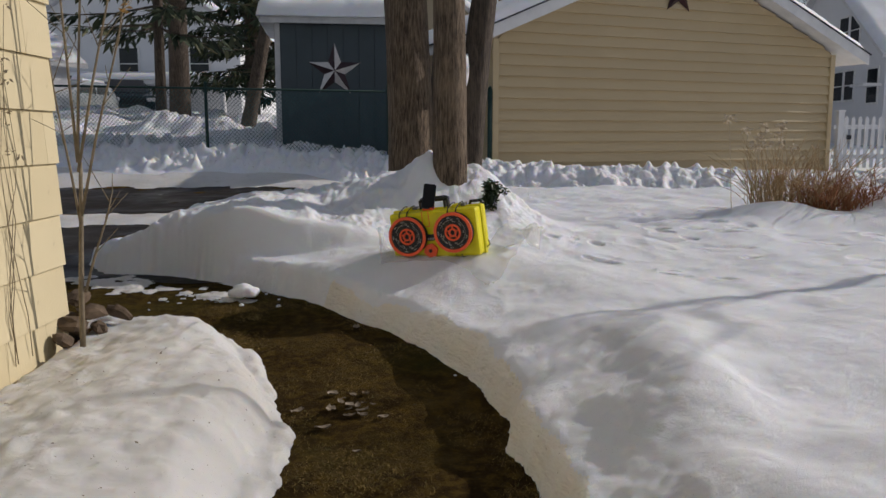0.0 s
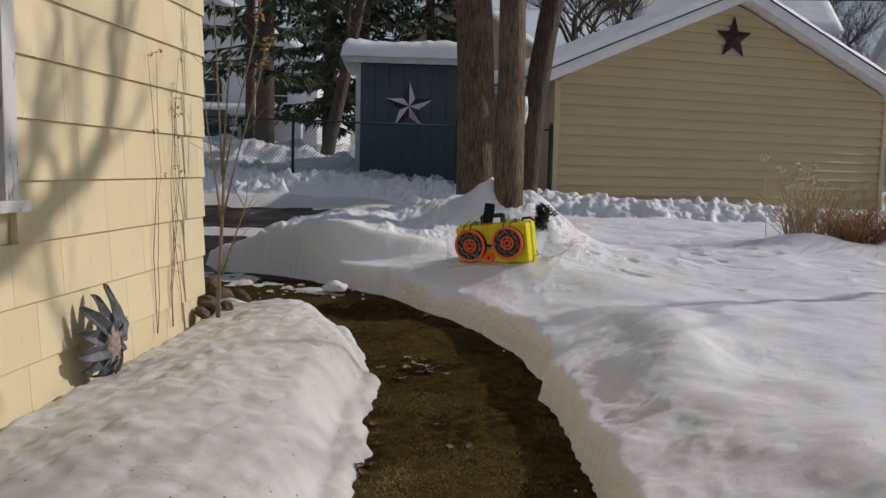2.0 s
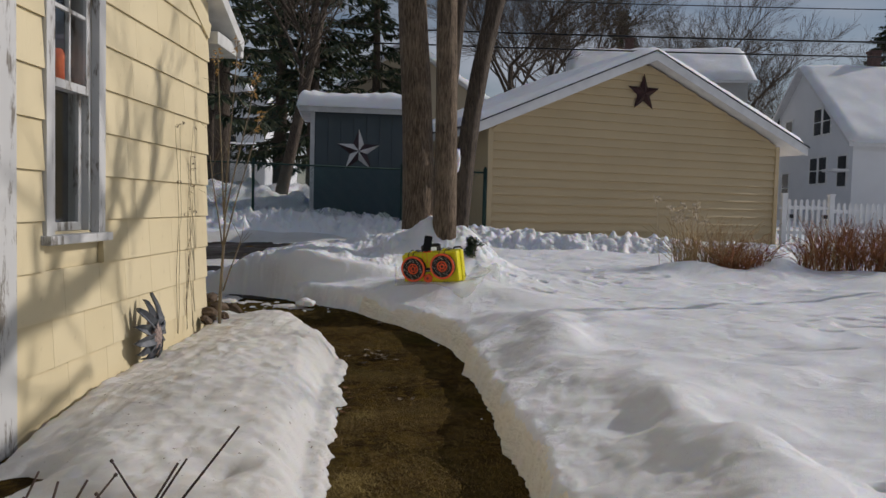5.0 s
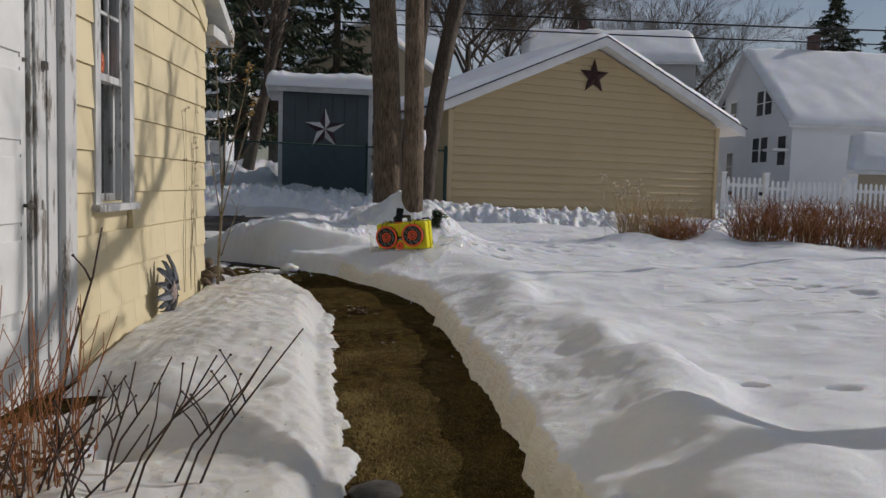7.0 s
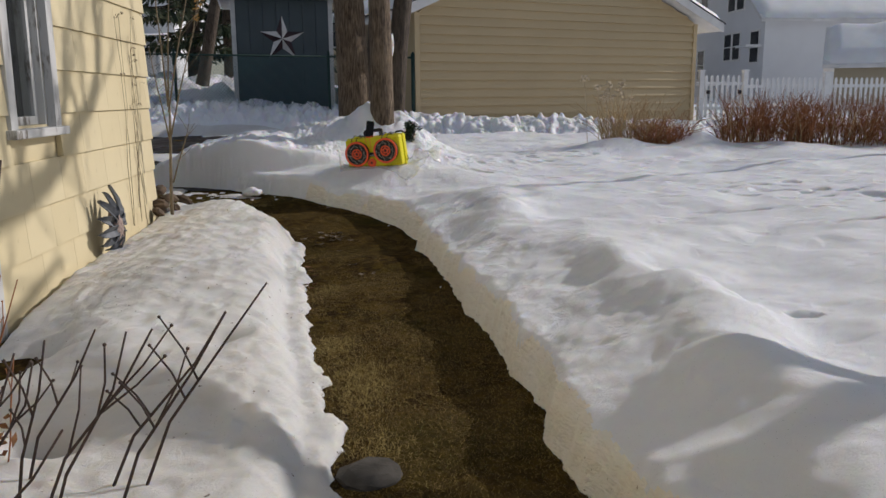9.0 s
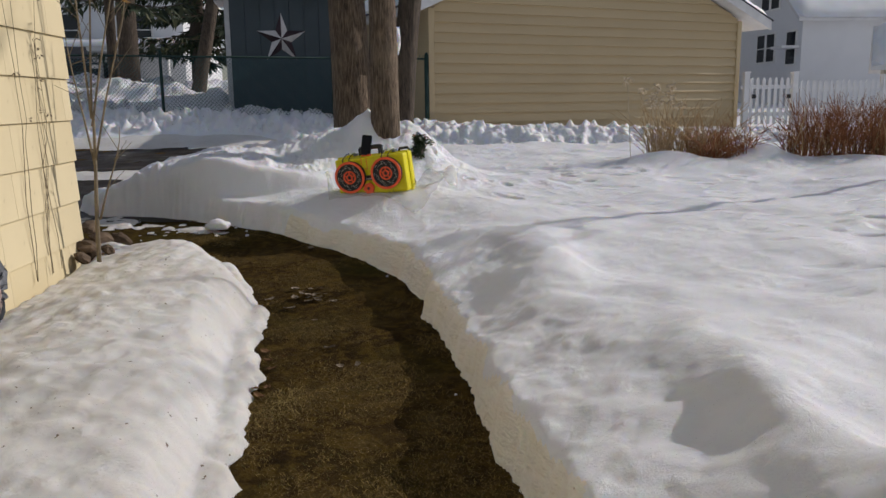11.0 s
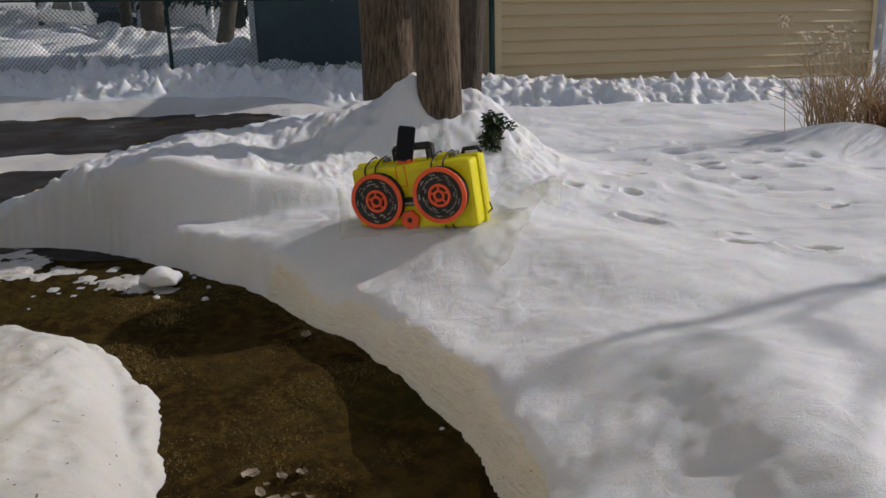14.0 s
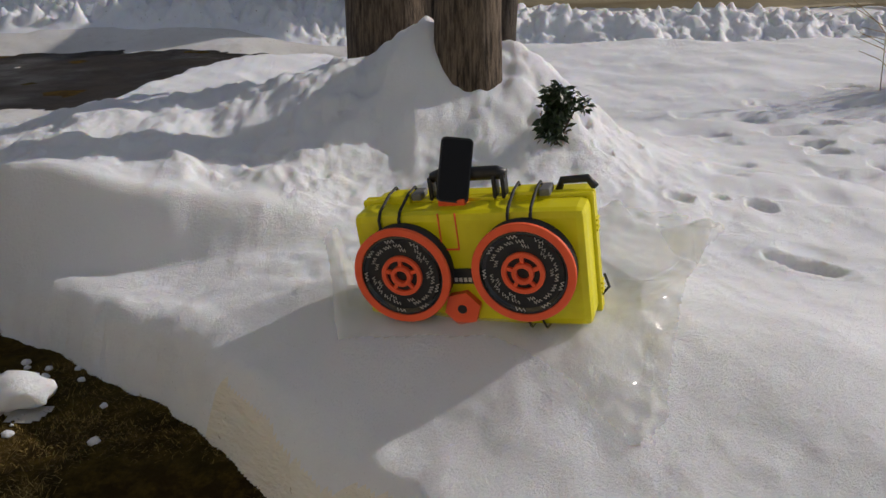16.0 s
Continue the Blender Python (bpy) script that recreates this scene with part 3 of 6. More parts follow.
a = [bm.verts.new((-0.02, y, z)) for y, z in ((HY, 3.12), (-6.6, 3.12), (-1.0, ridge_z(-1.0)))]
b = [bm.verts.new((-0.2, y, z)) for y, z in ((HY, 3.12), (-6.6, 3.12), (-1.0, ridge_z(-1.0)))]
bm.faces.new(a), bm.faces.new(b[::-1])
for k in range(3):
    bm.faces.new((a[k], b[k], b[(k + 1) % 3], a[(k + 1) % 3]))
bmesh.ops.recalc_face_normals(bm, faces=bm.faces)
part("gable", bm, SHINGLE, house)
EAVE = plain("weathered white eave", (0.50, 0.50, 0.48), (0.66, 0.66, 0.64), 6, 0.6)
for s_, y0 in ((1, HY), (-1, -6.6)):
    bm = bmesh.new()
    r = box(bm, (-6.4, 0, 0), (0.16, 6.8, 0.12))
    bmesh.ops.transform(bm, verts=r, matrix=pose(0, y0 + 0.72 * s_, 3.34 - 0.42 * 0.72, -22.8 if s_ > 0 else 22.8, 0, 0) @ Matrix.Diagonal((1, -s_, 1, 1)))
    bmesh.ops.recalc_face_normals(bm, faces=bm.faces)
    part("roof", bm, EAVE, house)
part("eave_box", boxed((-6.2, HY + 0.02, 2.98), (0.10, HY + 0.70, 3.10), 0.01), EAVE, house)
part("gutter", boxed((-6.2, HY + 0.70, 2.98), (0.14, HY + 0.82, 3.16), 0.02), EAVE, house)
bm = bmesh.new()
r = box(bm, (0.0, 0, -0.10), (0.035, 6.2, 0.05))
bmesh.ops.transform(bm, verts=r, matrix=pose(0, HY, 3.10, -22.8, 0, 0) @ Matrix.Diagonal((1, -1, 1, 1)))
bmesh.ops.recalc_face_normals(bm, faces=bm.faces)
part("rake_board", bm, SHINGLE, house)


def flaking_material():
    n = Nodes("flaking white paint on wood", 0.7)
    c = n.mix(n.ramp(n.noise(9, 8, 0.7, at=n.stretch((1, 1, 0.25))), (0.53, (0, 0, 0)), (0.60, (1, 1, 1))), (0.55, 0.55, 0.54), (0.19, 0.17, 0.145))
    n.colour(c)
    return n.bump(n.noise(12, 6, at=n.stretch((1, 1, 0.2))), 0.5, 0.004).m


FLAKING = flaking_material()
DOOR_WHITE = plain("off-white door paint", (0.62, 0.62, 0.60), (0.72, 0.72, 0.70), 4, 0.5)
GLASS = Nodes("window glass", 0.03, 0.0, 0.5).colour((0.8, 0.85, 0.85)).m
GLASS.node_tree.nodes["Principled BSDF"].inputs["Transmission Weight"].default_value = 1.0
# near-black colour stands in for the shade of the unlit room
DARK_ROOM = plain("painted room darkness", (0.010, 0.010, 0.010), (0.02, 0.02, 0.019), 2, 0.9)
# door with its casing
door = tagged(part("door_1", boxed((-0.10, DOOR0, 0.10), (-0.055, DOOR1 - 0.012, 2.64), 0.004), DOOR_WHITE), "closed off-white panelled door with a small knob", "door", kind="structure")
door.matrix_basis = pose(HX, 0, 0)
for z0, z1 in ((0.18, 0.56), (0.66, 1.08), (1.18, 1.56), (1.66, 2.06), (2.16, 2.52)):
    for y0, y1 in ((DOOR0 + 0.06, DOOR0 + 0.37), (DOOR0 + 0.45, DOOR1 - 0.09)):
        part("door_panel", boxed((-0.056, y0, z0), (-0.042, y1, z1), 0.006), DOOR_WHITE, door)
        for q in ((y0 - 0.022, y0, z0 - 0.022, z1 + 0.022), (y1, y1 + 0.022, z0 - 0.022, z1 + 0.022)):
            part("moulding", boxed((-0.056, q[0], q[2]), (-0.046, q[1], q[3]), 0.003), DOOR_WHITE, door)
BRASS = plain("tarnished metal", (0.12, 0.11, 0.10), (0.25, 0.23, 0.20), 12, 0.35, 0.9)
knob = part("door_knob", tubed([(-0.056, DOOR1 - 0.06, 1.28), (-0.03, DOOR1 - 0.06, 1.28), (-0.015, DOOR1 - 0.06, 1.28), (0.0, DOOR1 - 0.06, 1.28), (0.01, DOOR1 - 0.06, 1.28)], [0.012, 0.012, 0.028, 0.030, 0.016], 12), BRASS, door)
part("latch", boxed((-0.056, DOOR1 - 0.05, 2.12), (-0.045, DOOR1 - 0.02, 2.14), 0.002), BRASS, door)
part("door_jamb", boxed((-0.14, DOOR1, 0.05), (-0.03, DOOR1 + 0.2, 2.68), 0.004), FLAKING, house)
part("stop_strip", boxed((-0.03, DOOR1 + 0.03, 0.05), (-0.012, DOOR1 + 0.09, 2.68), 0.003), FLAKING, house)
part("jamb_board", boxed((-0.14, DOOR1 + 0.2, 0.05), (-0.018, DOOR1 + 0.34, 2.68), 0.004), FLAKING, house)
part("strike_plate", boxed((-0.03, DOOR1 + 0.10, 1.25), (-0.022, DOOR1 + 0.14, 1.31), 0.002), BRASS, house)
part("hook", boxed((-0.03, DOOR1 + 0.14, 2.10), (-0.005, DOOR1 + 0.19, 2.15), 0.003), BRASS, house)
part("door_casing", boxed((-0.14, DOOR1 + 0.34, 0.05), (0.03, CASE1, 2.84), 0.006), FLAKING, house)
part("door_casing", boxed((-0.02, DOOR0 - 0.14, 0.05), (0.03, DOOR0 + 0.0, 2.84), 0.006), FLAKING, house)
part("door_head", boxed((-0.02, DOOR0, 2.64), (0.03, DOOR1 + 0.2, 2.84), 0.006), FLAKING, house)
part("doorstep", boxed((-0.12, DOOR0 - 0.2, -0.1), (0.34, CASE1 - 0.05, 0.09), 0.02), plain("pale concrete", (0.25, 0.23, 0.20), (0.38, 0.36, 0.32), 8, 0.85), house)
# sash window
window = tagged(new("window_1"), "old white double-hung sash window with flaking paint", "window", kind="structure")
window.matrix_basis = pose(HX, 0, 0)
part("window_casing", boxed((-0.02, WIN0 - 0.10, WINB - 0.02), (0.035, WIN0, WINT + 0.12), 0.005), FLAKING, window)
part("window_casing", boxed((-0.02, WIN1, WINB - 0.02), (0.035, WIN1 + 0.10, WINT + 0.12), 0.005), FLAKING, window)
part("window_head", boxed((-0.02, WIN0, WINT), (0.035, WIN1, WINT + 0.12), 0.005), FLAKING, window)
part("window_sill", boxed((-0.12, WIN0 - 0.13, WINB - 0.07), (0.075, WIN1 + 0.13, WINB - 0.015), 0.008), FLAKING, window)
part("jamb", boxed((-0.16, WIN1 - 0.03, WINB - 0.01), (-0.02, WIN1, WINT), 0.003), FLAKING, window)
part("jamb", boxed((-0.16, WIN0, WINB - 0.01), (-0.02, WIN0 + 0.03, WINT), 0.003), FLAKING, window)
MID = 2.17
for x0, z0, z1 in ((-0.055, MID - 0.02, WINT), (-0.105, WINB, MID + 0.03)):
    sash = part("sash", boxed((x0, WIN0 + 0.03, z0), (x0 + 0.04, WIN0 + 0.08, z1), 0.004), FLAKING, window)
    part("stile", boxed((x0, WIN1 - 0.08, z0), (x0 + 0.04, WIN1 - 0.03, z1), 0.004), FLAKING, sash)
    part("rail", boxed((x0, WIN0 + 0.08, z0), (x0 + 0.04, WIN1 - 0.08, z0 + 0.055), 0.004), FLAKING, sash)
    part("rail", boxed((x0, WIN0 + 0.08, z1 - 0.05), (x0 + 0.04, WIN1 - 0.08, z1), 0.004), FLAKING, sash)
    pane = part("pane", boxed((x0 + 0.015, WIN0 + 0.08, z0 + 0.055), (x0 + 0.019, WIN1 - 0.08, z1 - 0.05)), GLASS, sash)
    pane.visible_shadow = False
    if x0 > -0.08:
        part("muntin", boxed((x0 + 0.005, (WIN0 + WIN1) / 2 - 0.012, z0 + 0.055), (x0 + 0.035, (WIN0 + WIN1) / 2 + 0.012, z1 - 0.05), 0.003), FLAKING, sash)
        part("muntin", boxed((x0 + 0.006, WIN0 + 0.08, (z0 + z1) / 2 + 0.02), (x0 + 0.034, WIN1 - 0.08, (z0 + z1) / 2 + 0.044), 0.003), FLAKING, sash)
# added dark box behind the panes, the room's shade put into its colour
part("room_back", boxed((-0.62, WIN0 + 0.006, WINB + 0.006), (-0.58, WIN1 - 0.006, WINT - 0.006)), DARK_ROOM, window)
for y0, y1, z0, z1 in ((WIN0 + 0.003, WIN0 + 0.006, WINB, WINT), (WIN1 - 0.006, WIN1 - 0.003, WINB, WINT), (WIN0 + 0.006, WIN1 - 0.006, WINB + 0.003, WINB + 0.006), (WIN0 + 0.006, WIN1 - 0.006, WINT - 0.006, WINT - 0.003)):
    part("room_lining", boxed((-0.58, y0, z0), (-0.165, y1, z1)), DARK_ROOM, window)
hanging = part("hanging_ornament", tubed([(0, 0, -0.16), (0, 0, -0.08), (0, 0, 0.02), (0, 0, 0.10)], [0.02, 0.06, 0.07, 0.03], 10), plain("orange red cloth", (0.50, 0.06, 0.02), (0.6, 0.12, 0.03), 10, 0.7))
tagged(hanging, "orange-red ornament hanging behind the window pane", "ornament")
hanging.matrix_basis = pose(HX - 0.17, 2.06, 2.33)

# ---- trees ----
def bark_material(name, dark, light):
    n = Nodes(name, 0.9)
    v = n.noise(5, 8, 0.75, at=n.stretch((12, 12, 1.3)))
    c = n.ramp(v, (0.40, dark), (0.60, light))
    n.colour(n.mix(n.ramp(n.noise(2.2, 3), (0.5, (0, 0, 0)), (0.7, (0.5, 0.5, 0.5))), c, (light[0] * 1.15, light[1] * 1.2, light[2] * 1.2)))
    return n.bump(v, 1.0, 0.045).bump(n.noise(60, 4), 0.4, 0.004).m


BARK = bark_material("grey brown bark", (0.060, 0.042, 0.028), (0.30, 0.22, 0.15))
BARK_DARK = bark_material("dark bark", (0.040, 0.029, 0.021), (0.15, 0.115, 0.085))


def branches(bm, start, way, length, radius, depth, rnd, spread=0.7, droop=0.0, sides=6, low=0.004):
    """A limb with side twigs, grown by halves."""
    pts, radii = [start], [radius]
    d = Vector(way).normalized()
    n = 5
    for k in range(n):
        d = (d + Vector((rnd.uniform(-1, 1), rnd.uniform(-1, 1), rnd.uniform(-0.6, 0.8))) * 0.16 - Vector((0, 0, droop))).normalized()
        pts.append(pts[-1] + d * length / n)
        radii.append(max(low, radius * (1 - 0.75 * (k + 1) / n)))
    tube(bm, pts, radii, sides)
    if depth:
        for k in range(1, n + 1):
            for _ in range(1 if k < 2 else 2):
                side = Vector((rnd.uniform(-1, 1), rnd.uniform(-1, 1), rnd.uniform(-0.3, 0.7)))
                branches(bm, pts[k], d + side * spread * 1.6, length * rnd.uniform(0.4, 0.65), radii[k] * 0.7, depth - 1, rnd, spread, droop, max(3, sides - 1), low)


rnd = random.Random(3)
maple = thing("maple_tree", "bare maple with several grey-brown trunks in a snow mound", "tree", pose(-0.1, 7.5, 0.4))
for n_, (bx, by, tx, ty, r0, r1) in enumerate(((-0.27, 7.80, -0.46, 8.0, 0.225, 0.185), (0.03, 7.15, 0.05, 7.2, 0.150, 0.120), (0.20, 7.95, 0.76, 8.2, 0.140, 0.115), (-0.10, 8.3, 0.20, 8.6, 0.12, 0.10))):
    pts, rad = [], []
    for k in range(25):
        u = k / 24
        bow = u ** 1.7 * 2.1 if n_ == 2 else u * 1.6
        pts.append((bx + (tx - bx) * bow + 0.1 + 0.03 * math.sin(5 * u + n_), by + (ty - by) * u - 7.5, 0.1 + 6.2 * u))
        rad.append((r0 + (r1 - r0) * min(1, u * 1.6)) * (1 + 0.35 * math.exp(-u * 22)))
    part("trunk", tubed(pts, rad, 24, rough=0.16 if n_ == 2 else 0.07, seed=n_ * 7.0), (BARK, BARK, BARK_DARK, BARK_DARK)[n_], maple)
    bm = bmesh.new()
    for k in range(4):
        a = rnd.uniform(0, 6.28)
        branches(bm, Vector(pts[-1]), (math.cos(a) * 0.6, math.sin(a) * 0.6, 1), 3.0, r1 * 0.6, 2, rnd, 0.5)
    part("limb", bm, BARK_DARK, maple)


bm = bmesh.new()
bmesh.ops.create_icosphere(bm, subdivisions=3, radius=1)
for v in bm.verts:
    v.co *= 1 + 0.4 * noise.noise(v.co * 1.7)
    v.co = Vector((v.co.x * 0.06, v.co.y * 0.10, v.co.z * 0.15))
bmesh.ops.transform(bm, verts=bm.verts, matrix=pose(0.30, 0.38, 1.72))
part("snow_patch", bm, SNOW, maple, "snow caught between the trunks", True)

# ---- boombox made from a hard case ----
YELLOW = plain("yellow moulded plastic", (0.68, 0.60, 0.006), (0.78, 0.70, 0.010), 14, 0.36)
ORANGE = plain("orange printed plastic", (0.84, 0.10, 0.030), (0.92, 0.13, 0.045), 18, 0.42)
CONE = plain("black speaker cone", (0.004, 0.004, 0.005), (0.009, 0.009, 0.009), 30, 0.10, spec=0.6, bump=0.05)
GREY_CORD = plain("black elastic cord", (0.012, 0.012, 0.012), (0.03, 0.03, 0.03), 60, 0.7)
SCREEN = plain("dark phone glass", (0.004, 0.004, 0.005), (0.007, 0.007, 0.009), 3, 0.3, spec=0.2)
CHROME_MARK = plain("pale printed marks", (0.45, 0.42, 0.38), (0.7, 0.66, 0.6), 30, 0.3)
BW, BD, BH = 0.63, 0.235, 0.325
case = thing("boombox", "yellow hard case boombox with two orange-ringed speakers, leaning in the snow", "boombox", pose(-0.040, 5.465, 0.677, 4, -6.5, -21))
# x along the front, the front face at y = 0, depth towards +y
part("front_shell", boxed((-BW / 2, 0.0, 0.0), (BW / 2, 0.115, BH), 0.022), YELLOW, case)
part("back_shell", boxed((-BW / 2 + 0.004, 0.125, 0.004), (BW / 2 - 0.004, BD, BH - 0.004), 0.02), YELLOW, case)
part("rim", boxed((-BW / 2 - 0.010, 0.100, -0.008), (BW / 2 + 0.010, 0.121, BH + 0.008), 0.007), YELLOW, case)
part("rim", boxed((-BW / 2 - 0.010, 0.1225, -0.008), (BW / 2 + 0.010, 0.142, BH + 0.008), 0.007), YELLOW, case)
for k in range(3):
    for zz in (0.045, 0.225):
        part("rib", boxed((BW / 2 + 0.008, 0.104, zz + k * 0.014), (BW / 2 + 0.0145, 0.139, zz + 0.006 + k * 0.014), 0.002), YELLOW, case)
for x in (-0.207, 0.150):
    clasp = part("clasp", boxed((x - 0.03, 0.085, BH - 0.035), (x + 0.03, 0.155, BH + 0.022), 0.007), YELLOW, case)
    part("clasp_lever", boxed((x + 0.034, 0.09, BH + 0.006), (x + 0.064, 0.15, BH + 0.026), 0.005), plain("grey plastic", (0.12, 0.12, 0.12), (0.18, 0.18, 0.18), 20, 0.5), clasp)


def ring(bm, r0, r1, y0, y1, cx, cz, n=48, bevel=0.0):
    """A flat ring facing -y."""
    loops = []
    for r, y in ((r0, y1), (r0, y0 + bevel), (r0 + bevel, y0), (r1 - bevel, y0), (r1, y0 + bevel), (r1, y1)):
        loops.append([bm.verts.new((cx + r * math.cos(2 * math.pi * k / n), y, cz + r * math.sin(2 * math.pi * k / n))) for k in range(n)])
    for a, b in zip(loops, loops[1:] + loops[:1]):
        for k in range(n):
            bm.faces.new((a[k], a[(k + 1) % n], b[(k + 1) % n], b[k]))
    bmesh.ops.recalc_face_normals(bm, faces=bm.faces)


def dish(bm, profile, cx, cz, n=48):
    """A turned shape about an axis along y: (radius, y) from rim to middle."""
    loops = [[bm.verts.new((cx + r * math.cos(2 * math.pi * k / n), y, cz + r * math.sin(2 * math.pi * k / n))) for k in range(n)] for r, y in profile]
    for a, b in zip(loops, loops[1:]):
        for k in range(n):
            f = bm.faces.new((a[k], a[(k + 1) % n], b[(k + 1) % n], b[k]))
            f.smooth = True
    bm.faces.new(loops[-1])
    bmesh.ops.recalc_face_normals(bm, faces=bm.faces)


for sx, sz, R in ((-0.176, 0.170, 0.136), (0.157, 0.176, 0.136)):
    bm = bmesh.new()
    dish(bm, [(R - 0.004, 0.01), (R - 0.004, -0.045), (R - 0.02, -0.045)], sx, sz)
    speaker = part("speaker", bm, BLACK_PLASTIC, case)
    bm = bmesh.new()
    ring(bm, R - 0.021, R, -0.056, -0.044, sx, sz, 56, 0.002)
    part("trim_ring", bm, ORANGE, speaker, "flat orange ring")
    bm = bmesh.new()
    dish(bm, [(R - 0.017, -0.046), (R - 0.024, -0.055), (R - 0.032, -0.053), (R - 0.040, -0.036), (R - 0.048, -0.043), (R - 0.055, -0.028), (R - 0.063, -0.036), (R - 0.07, -0.020), (0.045, -0.014), (0.02, -0.012)], sx, sz)
    part("cone", bm, CONE, speaker, "glossy black ribbed speaker cone")
    bm = bmesh.new()
    ring(bm, R - 0.074, R - 0.067, -0.036, -0.024, sx, sz, 40, 0.002)
    part("cone_ring", bm, BRASS, speaker, "grey metal ring")
    for k in range(36):
        a = 2 * math.pi * (k + 0.3) / 36
        r = R - (0.034 if k % 4 == 1 else 0.062 if k % 2 else 0.050)
        pts = [(sx + (r + (0.004 if j % 2 else -0.004)) * math.cos(a + j * 0.05), -0.0475, sz + (r + (0.004 if j % 2 else -0.004)) * math.sin(a + j * 0.05)) for j in range(6)]
        if k % 5 != 1:
            part("pale_mark", tubed([(p[0], p[1] - (0.007 if k % 4 == 1 else 0.0), p[2]) for p in pts], 0.0017, 4), CHROME_MARK, speaker)
    bm = bmesh.new()
    ring(bm, 0.044, 0.057, -0.056, -0.034, sx, sz, 32, 0.002)
    part("grille_ring", bm, ORANGE, speaker, "orange plastic grille")
    bm = bmesh.new()
    ring(bm, 0.017, 0.029, -0.062, -0.034, sx, sz, 24, 0.003)
    part("grille_hub", bm, ORANGE, speaker)
    for k in range(5):
        part("spoke", boxed((0.025, -0.054, -0.005), (0.048, -0.036, 0.005), 0.001, pose(sx, 0, sz) @ pose(0, 0, 0, 0, -90 - 72 * k, 0)), ORANGE, speaker)
# plate between the speakers, bass port, phone and its holder
part("name_plate", boxed((-0.055, -0.006, 0.125), (0.012, 0.004, 0.168), 0.002), BLACK_PLASTIC, case)
for k in range(4):
    part("plate_mark", boxed((-0.045 + k * 0.013, -0.0075, 0.132), (-0.036 + k * 0.013, -0.0065, 0.144), 0), CHROME_MARK, case)
bm = bmesh.new()
n6 = [(0.052 * math.cos(math.pi * k / 3 + 0.2), 0.050 * math.sin(math.pi * k / 3 + 0.2)) for k in range(6)]
prism(bm, [(-0.03 + u, 0.058 + v) for u, v in n6], -0.022, 0.0)
port = part("bass_port", bm, ORANGE, case, "orange hexagonal bass port")
bm = bmesh.new()
dish(bm, [(0.013, -0.0225), (0.013, -0.0235), (0.009, -0.0235)], -0.03, 0.058, 20)
part("port_hole", bm, BLACK_PLASTIC, port)
for q in ((-0.070, -0.067, 0.222, 0.325), (-0.023, -0.020, 0.222, 0.325), (-0.067, -0.023, 0.222, 0.226)):
    part("orange_band", boxed((q[0], -0.004, q[2]), (q[1], 0.001, q[3]), 0.0), ORANGE, case)
handle = part("handle", tubed([(-0.115, 0.12, BH + 0.062), (-0.09, 0.12, BH + 0.068), (0.07, 0.12, BH + 0.068), (0.095, 0.12, BH + 0.062)], [0.014, 0.019, 0.019, 0.014], 12), BLACK_PLASTIC, case)
for x in (-0.105, 0.075):
    for dx in (-0.012, 0.012):
        part("handle_bracket", boxed((x + dx - 0.006, 0.10, BH - 0.02), (x + dx + 0.006, 0.14, BH + 0.066), 0.004), BLACK_PLASTIC, handle)
part("phone_holder", boxed((-0.085, 0.058, BH - 0.004), (-0.01, 0.10, BH + 0.016), 0.004), ORANGE, case)
part("pull_ring", tubed([(0.22, 0.16, BH - 0.01), (0.235, 0.16, BH + 0.026), (0.30, 0.17, BH + 0.026), (0.32, 0.17, BH + 0.0)], 0.011, 10), BLACK_PLASTIC, case)
for x in (-0.235, -0.178, 0.120, 0.180):
    part("elastic_cord", tubed([(x, 0.16, BH + 0.010), (x, 0.145, BH + 0.03), (x, 0.09, BH + 0.028), (x, 0.012, BH + 0.006), (x, -0.006, BH - 0.012), (x, -0.008, 0.22), (x, -0.006, 0.14)], 0.0042, 6), GREY_CORD, case)
for x in (0.145, 0.185):
    part("elastic_cord", tubed([(x, -0.008, 0.02), (x + 0.008, -0.004, -0.004), (x + 0.02, 0.06, -0.006)], 0.0035, 6), GREY_CORD, case)
part("side_strap", tubed([(BW / 2 + 0.002, 0.12, 0.03), (BW / 2 + 0.024, 0.15, 0.045), (BW / 2 + 0.01, 0.17, 0.075)], 0.004, 6), GREY_CORD, case)
phone = thing("phone", "black smartphone propped upright on the case handle", "phone", case.matrix_basis @ pose(-0.045, 0.058, BH + 0.010, -14, 14, 20))


def rounded(w, h, r, n=6):
    """A rounded rectangle standing on z = 0."""
    out = []
    for cx, cz, a0 in ((w / 2 - r, r, -90), (w / 2 - r, h - r, 0), (-w / 2 + r, h - r, 90), (-w / 2 + r, r, 180)):
        out += [(cx + r * math.cos(radians(a0 + 90 * k / n)), cz + r * math.sin(radians(a0 + 90 * k / n))) for k in range(n + 1)]
    return out


bm = bmesh.new()
prism(bm, rounded(0.086, 0.172, 0.014), -0.0055, 0.0055)
part("phone_body", bm, BLACK_PLASTIC, phone)
bm = bmesh.new()
prism(bm, [(x, z + 0.005) for x, z in rounded(0.077, 0.162, 0.010)], -0.0068, -0.0056)
part("screen", bm, SCREEN, phone)


# ---- clear plastic sheet under the case ----
def film_material():
    n = Nodes("clear crumpled plastic", 0.07, 0.0, 0.9)
    n.colour((0.86, 0.86, 0.80))
    n.b.inputs["Alpha"].default_value = 0.20
    return n.bump(n.noise(9, 4, 0.5), 0.6, 0.03).m


FILM = film_material()
